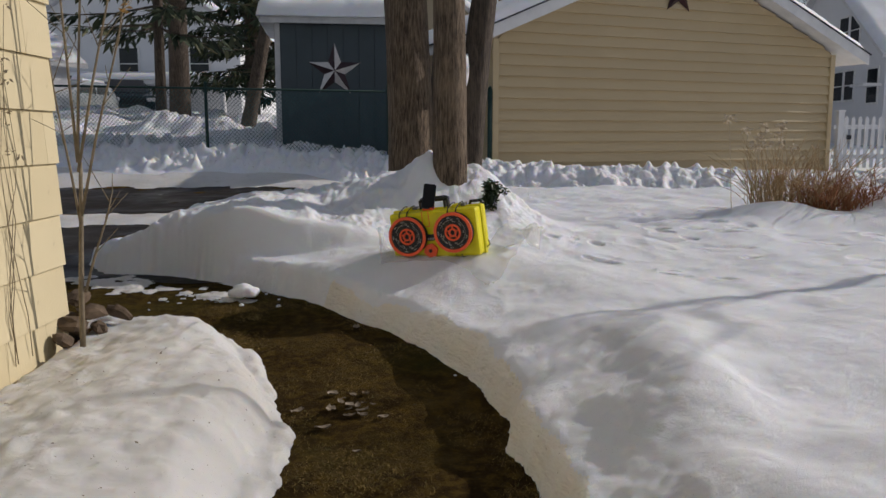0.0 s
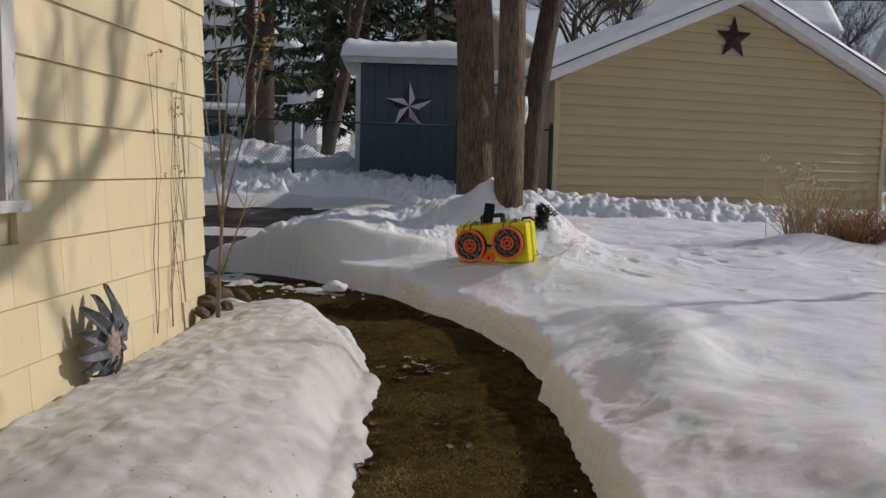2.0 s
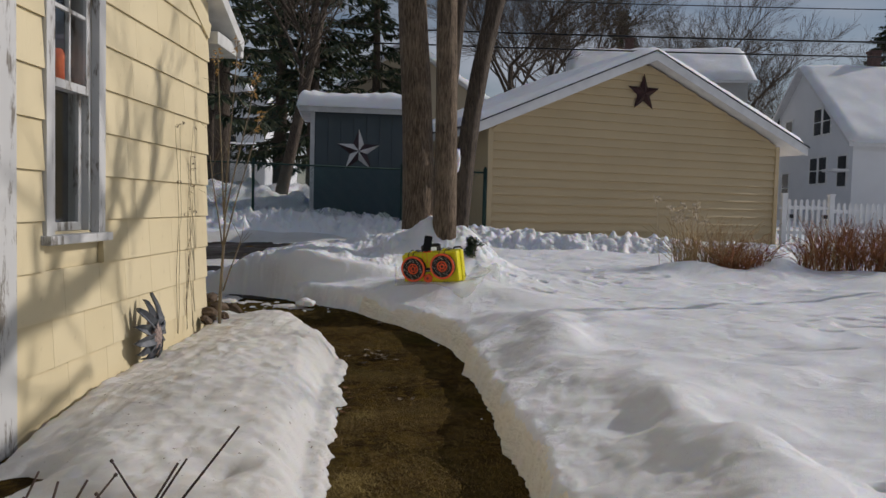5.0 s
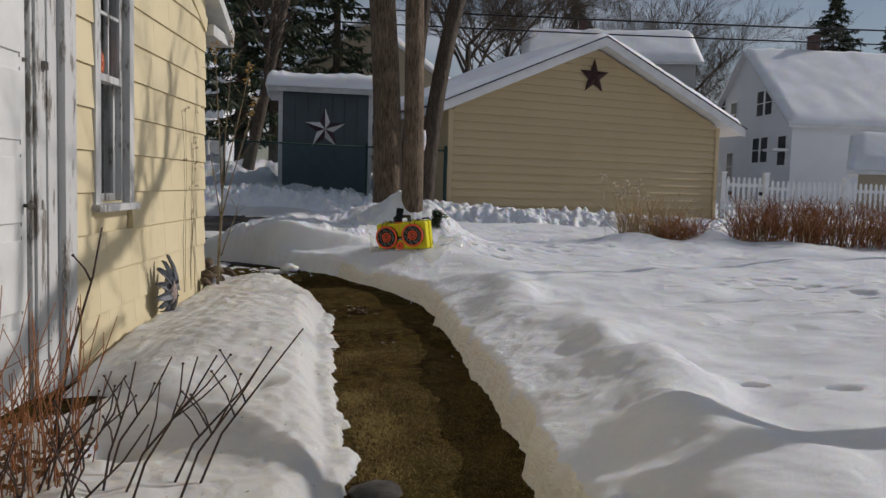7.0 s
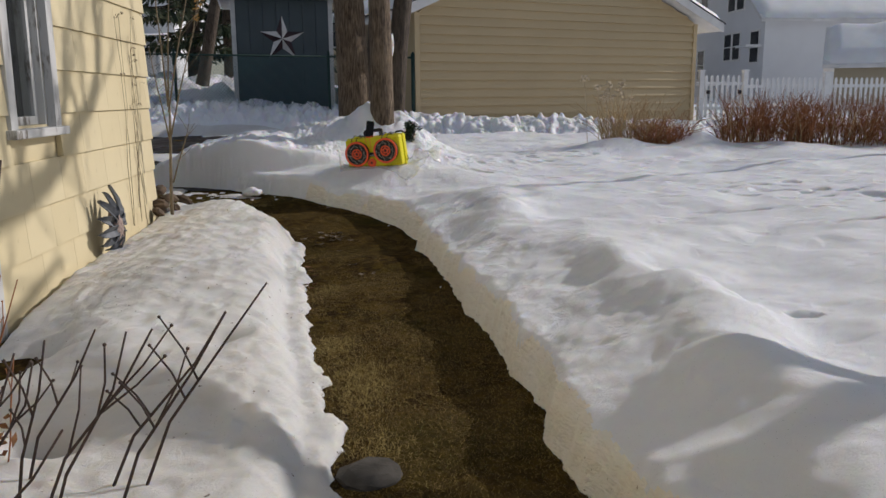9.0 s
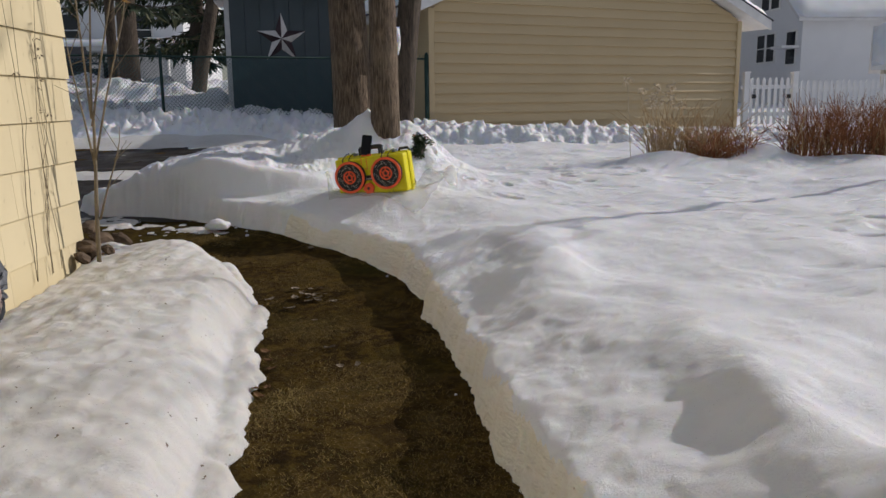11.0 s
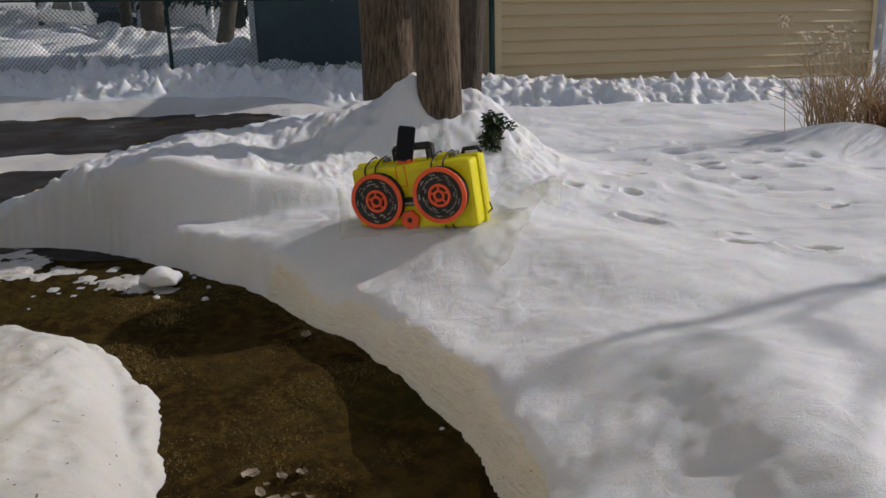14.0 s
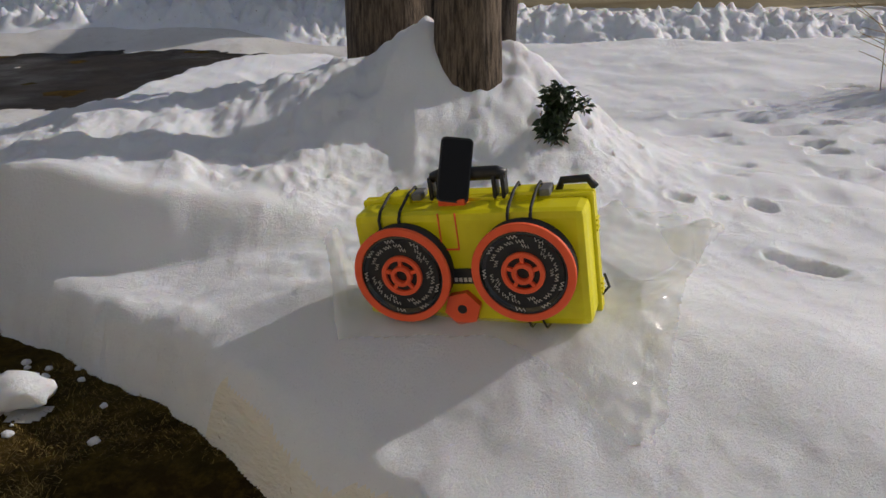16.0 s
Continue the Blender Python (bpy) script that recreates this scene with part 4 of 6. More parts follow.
FILM_EDGE = [(-0.47, 5.72), (-0.42, 5.50), (-0.02, 5.40), (0.18, 5.21), (0.27, 5.00), (0.36, 5.06), (0.53, 5.50), (0.71, 5.70), (0.69, 6.02), (0.2, 6.06), (-0.40, 6.02)]


def crumpled(x, y):
    fold = np.abs(fractal(x, y, 0.22, 3, 201)) * 0.05 + 0.02 * np.abs(fractal(x, y, 0.07, 2, 203))
    edge = 1 - step(0.0, 0.18, inside(x, y, FILM_EDGE))
    flap = step(0.46, 0.60, x - 0.3 * (5.6 - y)) * step(5.35, 5.6, y) * np.clip(0.55 + 0.8 * lattice(x, y, 0.13, 205), 0.1, 1)
    left = (1 - step(-0.45, -0.40, x)) * step(5.5, 5.56, y)
    return lawn_z(x, y)[0] + 0.008 + fold * (0.10 + 0.9 * edge * step(0.1, 0.35, x)) + 0.14 * flap + 0.17 * left


film = sheet("plastic_sheet", spaced((-0.5, 0.75, 0.0065)), spaced((5.0, 6.05, 0.0065)), crumpled, FILM,
             keep=lambda x, y: inside(x, y, FILM_EDGE) + 0.012 * lattice(x, y, 0.2, 211) > 0)
film.modifiers.new("thickness", "SOLIDIFY").thickness = 0.002
tagged(film, "crumpled clear plastic sheet spread on the snow under the case", "plastic sheet")

# ---- bush in the mound ----
LEAF_GREEN = plain("dark evergreen leaf", (0.016, 0.030, 0.012), (0.035, 0.055, 0.020), 25, 0.4)


def leafy(bm, centre, radius, count, size, rnd, flat=1.0):
    for _ in range(count):
        d = Vector((rnd.gauss(0, 1), rnd.gauss(0, 1), rnd.gauss(0, 1))).normalized() * radius * rnd.random() ** 0.5
        d.z *= flat
        p = Vector(centre) + d
        w = Vector((rnd.uniform(-1, 1), rnd.uniform(-1, 1), rnd.uniform(-0.9, 0.4))).normalized()
        q = w.orthogonal().normalized() * size * 0.22
        L = size * rnd.uniform(0.7, 1.2)
        mid = p + w * L * 0.5 + Vector((0, 0, size * 0.06))
        v = [bm.verts.new(t) for t in (p, mid + q, p + w * L, mid - q)]
        bm.faces.new(v)


rnd = random.Random(8)
bush = thing("evergreen_bush", "small dark evergreen bush half buried in snow", "bush", pose(0.40, 6.78, 0.95) @ Matrix.Scale(0.8, 4))
bm = bmesh.new()
for c, r, n_ in (((0, 0, 0.10), 0.085, 240), ((-0.01, -0.02, 0.18), 0.06, 130), ((-0.02, 0, 0.0), 0.08, 180), ((0.15, 0, 0.12), 0.03, 22), ((0.06, -0.03, 0.16), 0.05, 60)):
    leafy(bm, c, r, n_, 0.055, rnd)
part("foliage", bm, LEAF_GREEN, bush)
for k in range(6):
    part("twig", tubed([(0, 0, -0.1), (rnd.uniform(-0.06, 0.1), 0, 0.1), (rnd.uniform(-0.1, 0.2), rnd.uniform(-0.05, 0.05), rnd.uniform(0.15, 0.28))], [0.006, 0.004, 0.002], 5), BARK_DARK, bush)
# ---- chain-link fence ----
GREEN_COAT = plain("green coated steel", (0.012, 0.035, 0.030), (0.022, 0.055, 0.046), 12, 0.5, 0.3)
WIRE = plain("green coated fence wire", (0.008, 0.066, 0.074), (0.016, 0.098, 0.108), 12, 0.5, 0.1)
fence = thing("chain_link_fence", "low green chain-link fence with thin round posts", "fence", pose(0, 15.05, 0))
FZ0, FZ1 = 1.15, 2.34


def fence_top(x):
    return FZ1 - 0.018 * (x + 3)


for x in (-13.9, -10.7, -7.5, -4.32, -1.0, 0.86):
    post = part("post", tubed([(x, 0, 0.4), (x, 0, fence_top(x) + 0.08)], 0.030 if x < 0.5 else 0.045, 10), GREEN_COAT, fence)
    part("cap", tubed([(x, 0, fence_top(x) + 0.08), (x, 0, fence_top(x) + 0.11), (x, 0, fence_top(x) + 0.13)], [0.034, 0.03, 0.008], 10), GREEN_COAT, post)
part("rail", tubed([(-16, 0, fence_top(-16)), (0.86, 0, fence_top(0.86))], 0.020, 8), GREEN_COAT, fence)
bm = bmesh.new()
x = -16.0
H = FZ1 - 0.9
while x < 0.86:
    for s_ in (-1, 1):
        a, b = (x, 0.004 * s_, 0.9), (x + s_ * H, 0.004 * s_, FZ1)
        if -16 < b[0] < 0.86:
            tube(bm, [a, b], [0.0040, 0.0040], 3, cap=False)
    x += 0.075
mesh_ = part("wire_mesh", bm, WIRE, fence)
mesh_["kind"] = "stuff"

# ---- picket fence and gate ----
PICKET = plain("white vinyl", (0.68, 0.69, 0.70), (0.80, 0.80, 0.80), 4, 0.45)


def picket(h):
    bm = bmesh.new()
    prism(bm, [(-0.038, 0), (0.038, 0), (0.038, h - 0.06), (0, h), (-0.038, h - 0.06)], -0.011, 0.011)
    return bm


def fence_run(name, label, m, posts, length, height, gate=None):
    ob = thing(name, label, "fence", m)
    for x in posts:
        p = part("post", boxed((x - 0.065, -0.065, -0.6), (x + 0.065, 0.065, height + 0.12), 0.006), PICKET, ob)
        part("post_cap", boxed((x - 0.085, -0.085, height + 0.12), (x + 0.085, 0.085, height + 0.16), 0.012), PICKET, p)
    for z in (0.2, height - 0.25):
        part("rail", boxed((0.0, 0.012, z), (length, 0.05, z + 0.09), 0.004), PICKET, ob)
    one = None
    x = 0.12
    while x < length:
        if all(abs(x - q) > 0.1 for q in posts):
            if one is None:
                one = part("picket", picket(height + 0.03), PICKET, ob)
                one.location = (x, 0, 0)
            else:
                c = new("picket", one.data)
                c.parent, c.location = ob, (x, 0, 0)
        x += 0.155
    return ob


fence_run("picket_gate", "white picket gate beside the garage", pose(8.60, 18.05, 0.80, 0, 0, 4), (0.12, 1.38), 1.45, 1.10)
fence_run("picket_fence", "long white picket fence behind dry shrubs", pose(10.06, 18.15, 0.80, 0, 0, 4), (2.3, 4.6, 6.9, 9.2), 11.0, 1.02)
for x in (0.30, 1.20):
    latch = part("gate_latch", boxed((x - 0.05, -0.10, 0.62), (x + 0.05, -0.066, 0.72), 0.01), BLACK_PLASTIC, bpy.data.objects["picket_gate"])

# ---- dry grasses and shrubs ----
STRAW = plain("dry straw", (0.36, 0.23, 0.11), (0.60, 0.44, 0.24), 9, 0.8)
REDTWIG = plain("red brown twigs", (0.20, 0.075, 0.032), (0.42, 0.19, 0.085), 9, 0.8)
PLUME = plain("pale grass plume", (0.50, 0.41, 0.29), (0.68, 0.58, 0.43), 9, 0.9)


def stalks(bm, rnd, count, spread_x, spread_y, h0, h1, lean, r, zf, forks=0):
    for _ in range(count):
        x, y = rnd.uniform(-spread_x, spread_x), rnd.uniform(-spread_y, spread_y)
        h = rnd.uniform(h0, h1)
        lx, ly = rnd.gauss(0, lean) + 0.25 * lean * x / max(spread_x, 0.1), rnd.gauss(0, lean)
        z0 = zf(x, y)
        p = [(x + lx * h * u * (0.4 + 0.6 * u), y + ly * h * u, z0 + h * u - 0.35 * abs(lx) * h * u * u) for u in (-0.1, 0.3, 0.65, 1.0)]
        tube(bm, p, [r, r, r * 0.75, r * 0.4], 3, cap=False)
        for f in range(forks):
            q = Vector(p[1 + f % 2])
            d = Vector((rnd.gauss(0, 0.5), rnd.gauss(0, 0.5), rnd.uniform(0.4, 1))).normalized() * h * rnd.uniform(0.25, 0.5)
            tube(bm, [q, q + d * 0.5, q + d + Vector((0, 0, -0.03))], [r * 0.7, r * 0.55, r * 0.35], 3, cap=False)
    return bm


def lawn_at(x, y):
    return float(lawn_z(np.array([x]), np.array([y]))[0][0])


rnd = random.Random(21)
grass = thing("ornamental_grass", "clump of dry ornamental grass with pale plumes in snow", "grass", pose(4.15, 9.55, 0))
zf = lambda x, y: lawn_at(4.15 + x, 9.55 + y) - 0.02
part("stalks", stalks(bmesh.new(), rnd, 230, 0.50, 0.28, 0.35, 0.95, 0.42, 0.0050, zf, 1), STRAW, grass)
part("low_stalks", stalks(bmesh.new(), rnd, 190, 0.42, 0.28, 0.2, 0.55, 0.6, 0.0055, lambda x, y: zf(x + 0.45, y), 2), REDTWIG, grass).location = (0.45, -0.1, 0)
bm, tops = bmesh.new(), []
for k in range(12):
    x, h = rnd.uniform(-0.75, 0.25), rnd.uniform(0.75, 1.15)
    z0 = zf(x, 0)
    tip = Vector((x + rnd.gauss(0, 0.08), rnd.gauss(0, 0.1), z0 + h))
    tube(bm, [(x, 0, z0), (x * 0.5 + tip.x * 0.5, tip.y * 0.5, z0 + h * 0.5), tip], [0.005, 0.004, 0.003], 3, cap=False)
    leafy(bm, tip, 0.055, 26, 0.06, rnd, 1.1)
part("plume", bm, PLUME, grass)
for n_, (sx, sy, w, cnt) in enumerate(((6.35, 9.6, 0.70, 260), (7.8, 9.8, 0.85, 280), (9.5, 10.0, 0.9, 200))):
    shrub = thing("shrub", "leafless red-brown shrub with dense twigs above the snow", "shrub", pose(sx, sy, 0), group="shrubs along the yard")
    zf2 = lambda x, y, sx=sx, sy=sy: lawn_at(sx + x, sy + y) - 0.03
    part("twig_mass", stalks(bmesh.new(), rnd, cnt, w, 0.35, 0.35, 0.95, 0.30, 0.0055, zf2, 4), REDTWIG, shrub)
    part("dry_leaves", stalks(bmesh.new(), rnd, 60, w, 0.35, 0.3, 0.8, 0.4, 0.006, zf2, 2), STRAW, shrub)

# ---- sapling, sunflower, rocks and twigs by the house ----
STEM = plain("pale sapling bark", (0.15, 0.12, 0.08), (0.27, 0.22, 0.15), 20, 0.8)
rnd = random.Random(5)


def bed_at(x, y):
    return float(bed_z(np.array([x]), np.array([y]))[0][0])


sapling = thing("sapling", "thin bare sapling with a few dry yellow leaves", "sapling", pose(-1.97, 4.33, bed_at(-1.97, 4.33) - 0.05))
main = [(0, 0, 0), (0.01, 0, 0.35), (0.03, 0.01, 0.75), (0.04, 0.02, 1.05)]
part("stem", tubed(main, [0.017, 0.015, 0.012, 0.010], 8), STEM, sapling)
tips = []
for dx, dy, h, z0 in ((0.10, 0.05, 1.6, 1.05), (0.26, 0.1, 1.35, 1.0), (-0.08, 0.05, 1.5, 1.05), (0.34, -0.05, 1.25, 0.75), (-0.16, 0.1, 0.9, 0.7), (0.18, 0.0, 0.55, 0.35)):
    p = [(0.03, 0.01, z0), (0.03 + dx * 0.35, dy * 0.4, z0 + h * 0.35), (0.03 + dx * 0.8, dy * 0.8, z0 + h * 0.75), (0.03 + dx, dy, z0 + h)]
    tips.append(p)
    part("branch", tubed(p, [0.009, 0.007, 0.005, 0.003], 6), STEM, sapling)
    for _ in range(5):
        q = Vector(p[1]).lerp(Vector(p[3]), rnd.random())
        d = Vector((rnd.uniform(-0.2, 0.2), rnd.uniform(-0.1, 0.1), rnd.uniform(0.05, 0.25)))
        part("twig", tubed([q, q + d], [0.003, 0.0016], 4), STEM, sapling)
DRYLEAF = plain("dry yellow leaf", (0.30, 0.16, 0.04), (0.50, 0.32, 0.10), 20, 0.8)
for p in tips[:4]:
    for u in (0.75, 0.9, 1.0):
        bm = bmesh.new()
        leafy(bm, Vector(p[2]).lerp(Vector(p[3]), (u - 0.5) * 2), 0.03, 8, 0.045, rnd)
        part("dry_leaf", bm, DRYLEAF, sapling)
# dried vine on the wall
vine = thing("dried_vine", "thin dried vine stems clinging to the yellow wall", "vine", pose(HX + 0.03, 4.0, 0.35))
for k in range(6):
    y, pts = rnd.uniform(-0.35, 0.30), []
    for j in range(8):
        y += rnd.uniform(-0.07, 0.07)
        pts.append((rnd.uniform(0.0, 0.02), y, j * rnd.uniform(0.20, 0.27)))
    part("stem", tubed(pts, [0.0026] * 4 + [0.0017] * 4, 5), STEM, vine)
    for j, count in ((7, 4), (5, 3)):
        bm = bmesh.new()
        leafy(bm, Vector(pts[j]) + Vector((0.02, 0, 0)), 0.014, count, 0.03, rnd)
        part("seed_head", bm, STEM, vine)["kind"] = "stuff"

SLATE = plain("weathered blue-grey painted metal", (0.03, 0.035, 0.042), (0.20, 0.21, 0.23), 12, 0.6, 0.2)
SEED = plain("speckled pinkish grey", (0.14, 0.095, 0.08), (0.46, 0.36, 0.32), 60, 0.8)
flower = thing("sunflower_ornament", "weathered grey metal sunflower leaning on the wall", "ornament", pose(HX + 0.135, 2.95, 0.25, 0, -12, 84) @ Matrix.Diagonal((1.0, 1.0, 1.22, 1)))
# drawn in x (along the wall) and z, facing -y
bm = bmesh.new()
dish(bm, [(0.075, 0.0), (0.072, -0.04), (0.05, -0.062), (0.02, -0.066)], 0, 0.0, 24)
bmesh.ops.transform(bm, verts=bm.verts, matrix=pose(0, 0, 0.19) @ Matrix.Diagonal((0.95, 1, 1.75, 1)))
part("seed_head", bm, SEED, flower)
for k in range(13):
    a = 2 * math.pi * k / 13 + 0.2
    L = rnd.uniform(0.20, 0.28) if math.sin(a) > -0.2 else rnd.uniform(0.15, 0.2)
    bm = bmesh.new()
    for t0 in (0,):
        prof = [(0.05, 0.024), (L * 0.4, 0.037), (L * 0.7, 0.035), (L * 0.93, 0.021), (L, 0.005)]
        rows = []
        for r, w in prof:
            c = Vector((r * math.cos(a), -0.012 - 0.055 * math.sin(3.6 * r / L) + rnd.uniform(-0.018, 0.018), 0.19 + r * math.sin(a)))
            t = Vector((-math.sin(a), 0, math.cos(a)))
            rows.append([bm.verts.new(c - t * w), bm.verts.new(c + Vector((0, 0.026, 0))), bm.verts.new(c + t * w)])
        for p, q in zip(rows, rows[1:]):
            for j in (0, 1):
                bm.faces.new((p[j], p[j + 1], q[j + 1], q[j]))
    pet = part("petal", bm, SLATE, flower)
    pet.modifiers.new("thickness", "SOLIDIFY").thickness = 0.006
part("stake", tubed([(0, 0.01, -0.3), (0, 0.01, 0.19)], 0.010, 8), SLATE, flower)

ROCK = plain("brown fieldstone", (0.06, 0.042, 0.028), (0.17, 0.12, 0.08), 7, 0.9, bump=0.5, depth=0.01)


def rock(size, at, seed, label="brown fieldstone at the house corner", mat=None):
    bm = bmesh.new()
    bmesh.ops.create_icosphere(bm, subdivisions=2, radius=1)
    for v in bm.verts:
        n = noise.noise(v.co * 1.3 + Vector((seed, 0, 0))) * 0.5 + noise.noise(v.co * 3 + Vector((0, seed, 0))) * 0.12
        v.co = v.co * (1 + n)
        v.co = Vector([round(c * 2.2) / 2.2 * 0.55 + c * 0.45 for c in v.co])
        v.co = Vector((v.co.x * size[0], v.co.y * size[1], max(v.co.z, -0.7) * size[2]))
    ob = part("rock", bm, mat or ROCK, None)
    ob.matrix_basis = at
    return tagged(ob, label, "rock", group="rocks by the wall")


for k, (x, y, z, a, b, c) in enumerate(((-2.13, 4.56, 0.46, 0.10, 0.08, 0.07), (-2.08, 4.72, 0.50, 0.09, 0.09, 0.06), (-2.18, 4.78, 0.58, 0.10, 0.07, 0.06), (-2.02, 4.66, 0.42, 0.07, 0.06, 0.05),
                                         (-2.12, 4.42, 0.40, 0.07, 0.09, 0.06), (-1.98, 4.85, 0.47, 0.08, 0.07, 0.05), (-2.20, 4.70, 0.42, 0.12, 0.10, 0.10))):
    rock((a * 0.9, b * 0.8, c * 0.75), pose(x, y, z - 0.03, 8 * k, -6 * k, 40 * k), k * 3.1)

GREYSTONE = plain("flat grey stone", (0.035, 0.031, 0.026), (0.085, 0.077, 0.066), 9, 0.85, bump=0.4)
for x, y, a, b in ((-0.11, -0.70, 0.13, 0.12), (-0.20, -1.08, 0.14, 0.10)):
    rock((a, b, 0.025), pose(x, y, 0.095, 0, 0, 25), x * 30, "flat grey stone set in the turf path", GREYSTONE)

# leafless shrub by the door
twigs = thing("twiggy_shrub", "leafless shrub of upright dark twigs by the doorstep", "shrub", pose(-1.40, -1.05, 0.12))
TWIG = plain("dark purple brown twig", (0.035, 0.022, 0.020), (0.085, 0.055, 0.045), 25, 0.7)
for k in range(96):
    tall = k == 0
    dark = k < 17
    x, y = (rnd.uniform(-0.20, 0.55), rnd.uniform(-0.45, 0.25)) if dark else (rnd.uniform(-0.50, 0.10), rnd.uniform(-0.45, 0.30))
    h = rnd.uniform(0.35, 0.72) if dark else rnd.uniform(0.35, 0.85)
    if tall:
        x, y, h = -0.30, 0.75, 1.05
    lx, ly = (rnd.uniform(0.05, 0.75), rnd.uniform(-0.2, 0.25)) if dark else (rnd.gauss(0.05, 0.15), rnd.gauss(0, 0.12))
    r = (0.0062 if dark else 0.0035) * (1.4 if tall else 1)
    if tall:
        lx, ly = 0.22, 0.05
    bm = bmesh.new()
    q1, q2 = Vector((x + lx * h * 0.30 + rnd.uniform(-0.02, 0.02), y + ly * 0.3 * h, h * 0.45)), Vector((x + lx * h * 0.75 + rnd.uniform(-0.03, 0.03), y + ly * 0.8 * h, h * 0.82))
    tube(bm, [(x, y, 0), q1, q2, (x + lx * h, y + ly * h, h + 0.05)], [r, r * 0.85, r * 0.65, r * 0.55], 6)
    for j in range(2 if dark else 1):
        q = q1.lerp(q2, rnd.random())
        d = Vector((rnd.uniform(-0.10, 0.2), rnd.uniform(-0.1, 0.1), rnd.uniform(0.08, 0.25)))
        tube(bm, [q, q + d * 0.5 + Vector((0.012, 0, 0)), q + d], [r * 0.65, r * 0.55, r * 0.45], 5)
        bmesh.ops.create_icosphere(bm, subdivisions=1, radius=r, matrix=Matrix.Translation(q + d))
    part("twig", bm, TWIG if dark else REDTWIG, twigs)
bm = bmesh.new()
for k in range(420):
    u = rnd.random()
    leafy(bm, (-0.45 + 0.5 * u * u, rnd.uniform(-0.35, 0.45), rnd.uniform(0.10, 0.42 - 0.2 * u)), 0.05, 1, 0.055, rnd)
leaves = part("dry_leaves", bm, plain("rust brown dry leaf", (0.10, 0.045, 0.018), (0.24, 0.11, 0.04), 14, 0.8), twigs)
leaves["kind"] = "stuff"

# ---- slush, clumps and leaves on the path and driveway ----
def slush_z(x, y):
    return base_z(x, y) + 0.004 + (0.02 + 0.025 * step(6.8, 8, y)) * np.clip(slush_mask(x, y), 0, 0.8)


def slush_mask(x, y):
    n = fractal(x, y, 0.30, 5, 301)
    end = bump_at(x, y, -2.5, 6.12, 0.9, 0.28, -22) * 1.45 - 1.05 + 0.8 * fractal(x, y, 0.10, 4, 303)
    end = np.maximum(end, bump_at(x, y, -1.65, 5.74, 0.42, 0.13, -30) * 1.55 - 1.1 + 0.7 * fractal(x, y, 0.09, 4, 305))
    strip = np.minimum(y - 8.9 + 0.03 * x, 10.2 + 0.03 * x - y) * 2.2 - 3 * step(-3.0, -2.4, x) + 0.35 * n
    far_strip = (y - 13.25 - 0.02 * x) * 2.5 + 0.25 * n
    return np.maximum(np.maximum(end, strip), far_strip)


slush = sheet("slush", spaced((-16, -5, 0.1), (-5, -3.2, 0.03), (-3.2, -0.8, 0.010), (-0.8, 0.4, 0.03)), spaced((5.6, 6.8, 0.010), (6.8, 14.4, 0.06)), slush_z, SNOW_DIRTY, keep=lambda x, y: slush_mask(x, y) > 0)
tagged(slush, "thin trodden slush and ice on the driveway", "slush", kind="stuff")


def clump(size, at, seed):
    bm = bmesh.new()
    bmesh.ops.create_icosphere(bm, subdivisions=3, radius=1)
    for v in bm.verts:
        n = noise.noise(v.co * 1.5 + Vector((seed, 0, 0))) * 0.35 + noise.noise(v.co * 5 + Vector((0, seed, 0))) * 0.14
        v.co *= 1 + n
        v.co = Vector((v.co.x * size[0], v.co.y * size[1], max(v.co.z, -0.5) * size[2]))
    ob = part("snow_clump", bm, SNOW, None, "", True)
    ob.matrix_basis = at
    return tagged(ob, "loose clump of snow fallen on the turf", "snow clump", group="snow clumps on the path")


rnd = random.Random(31)
clump((0.10, 0.075, 0.055), pose(-1.42, 5.68, 0.40), 4.0)
for k in range(30):
    u = rnd.random()
    if k < 28:
        x, y = -1.5 + rnd.gauss(0, 0.28), 5.75 + rnd.gauss(0, 0.12)
    else:
        i = rnd.randrange(3, 12)
        (ax, ay), (bx, by) = LAWN[i], LAWN[i + 1]
        x, y = ax + (bx - ax) * u - rnd.uniform(0.02, 0.12), ay + (by - ay) * u - rnd.uniform(0, 0.08)
    r = rnd.uniform(0.005, 0.016)
    clump((r, r * rnd.uniform(0.7, 1.2), r * 0.7), pose(x, y, float(base_z(np.array([x]), np.array([y]))[0]) + r * 0.3, 0, 0, rnd.uniform(0, 180)), k * 1.7)
RUSTLEAF = plain("brown curled leaf", (0.10, 0.05, 0.022), (0.26, 0.14, 0.06), 30, 0.85)
PALELEAF = plain("pale curled leaf", (0.13, 0.10, 0.065), (0.34, 0.28, 0.21), 30, 0.85)
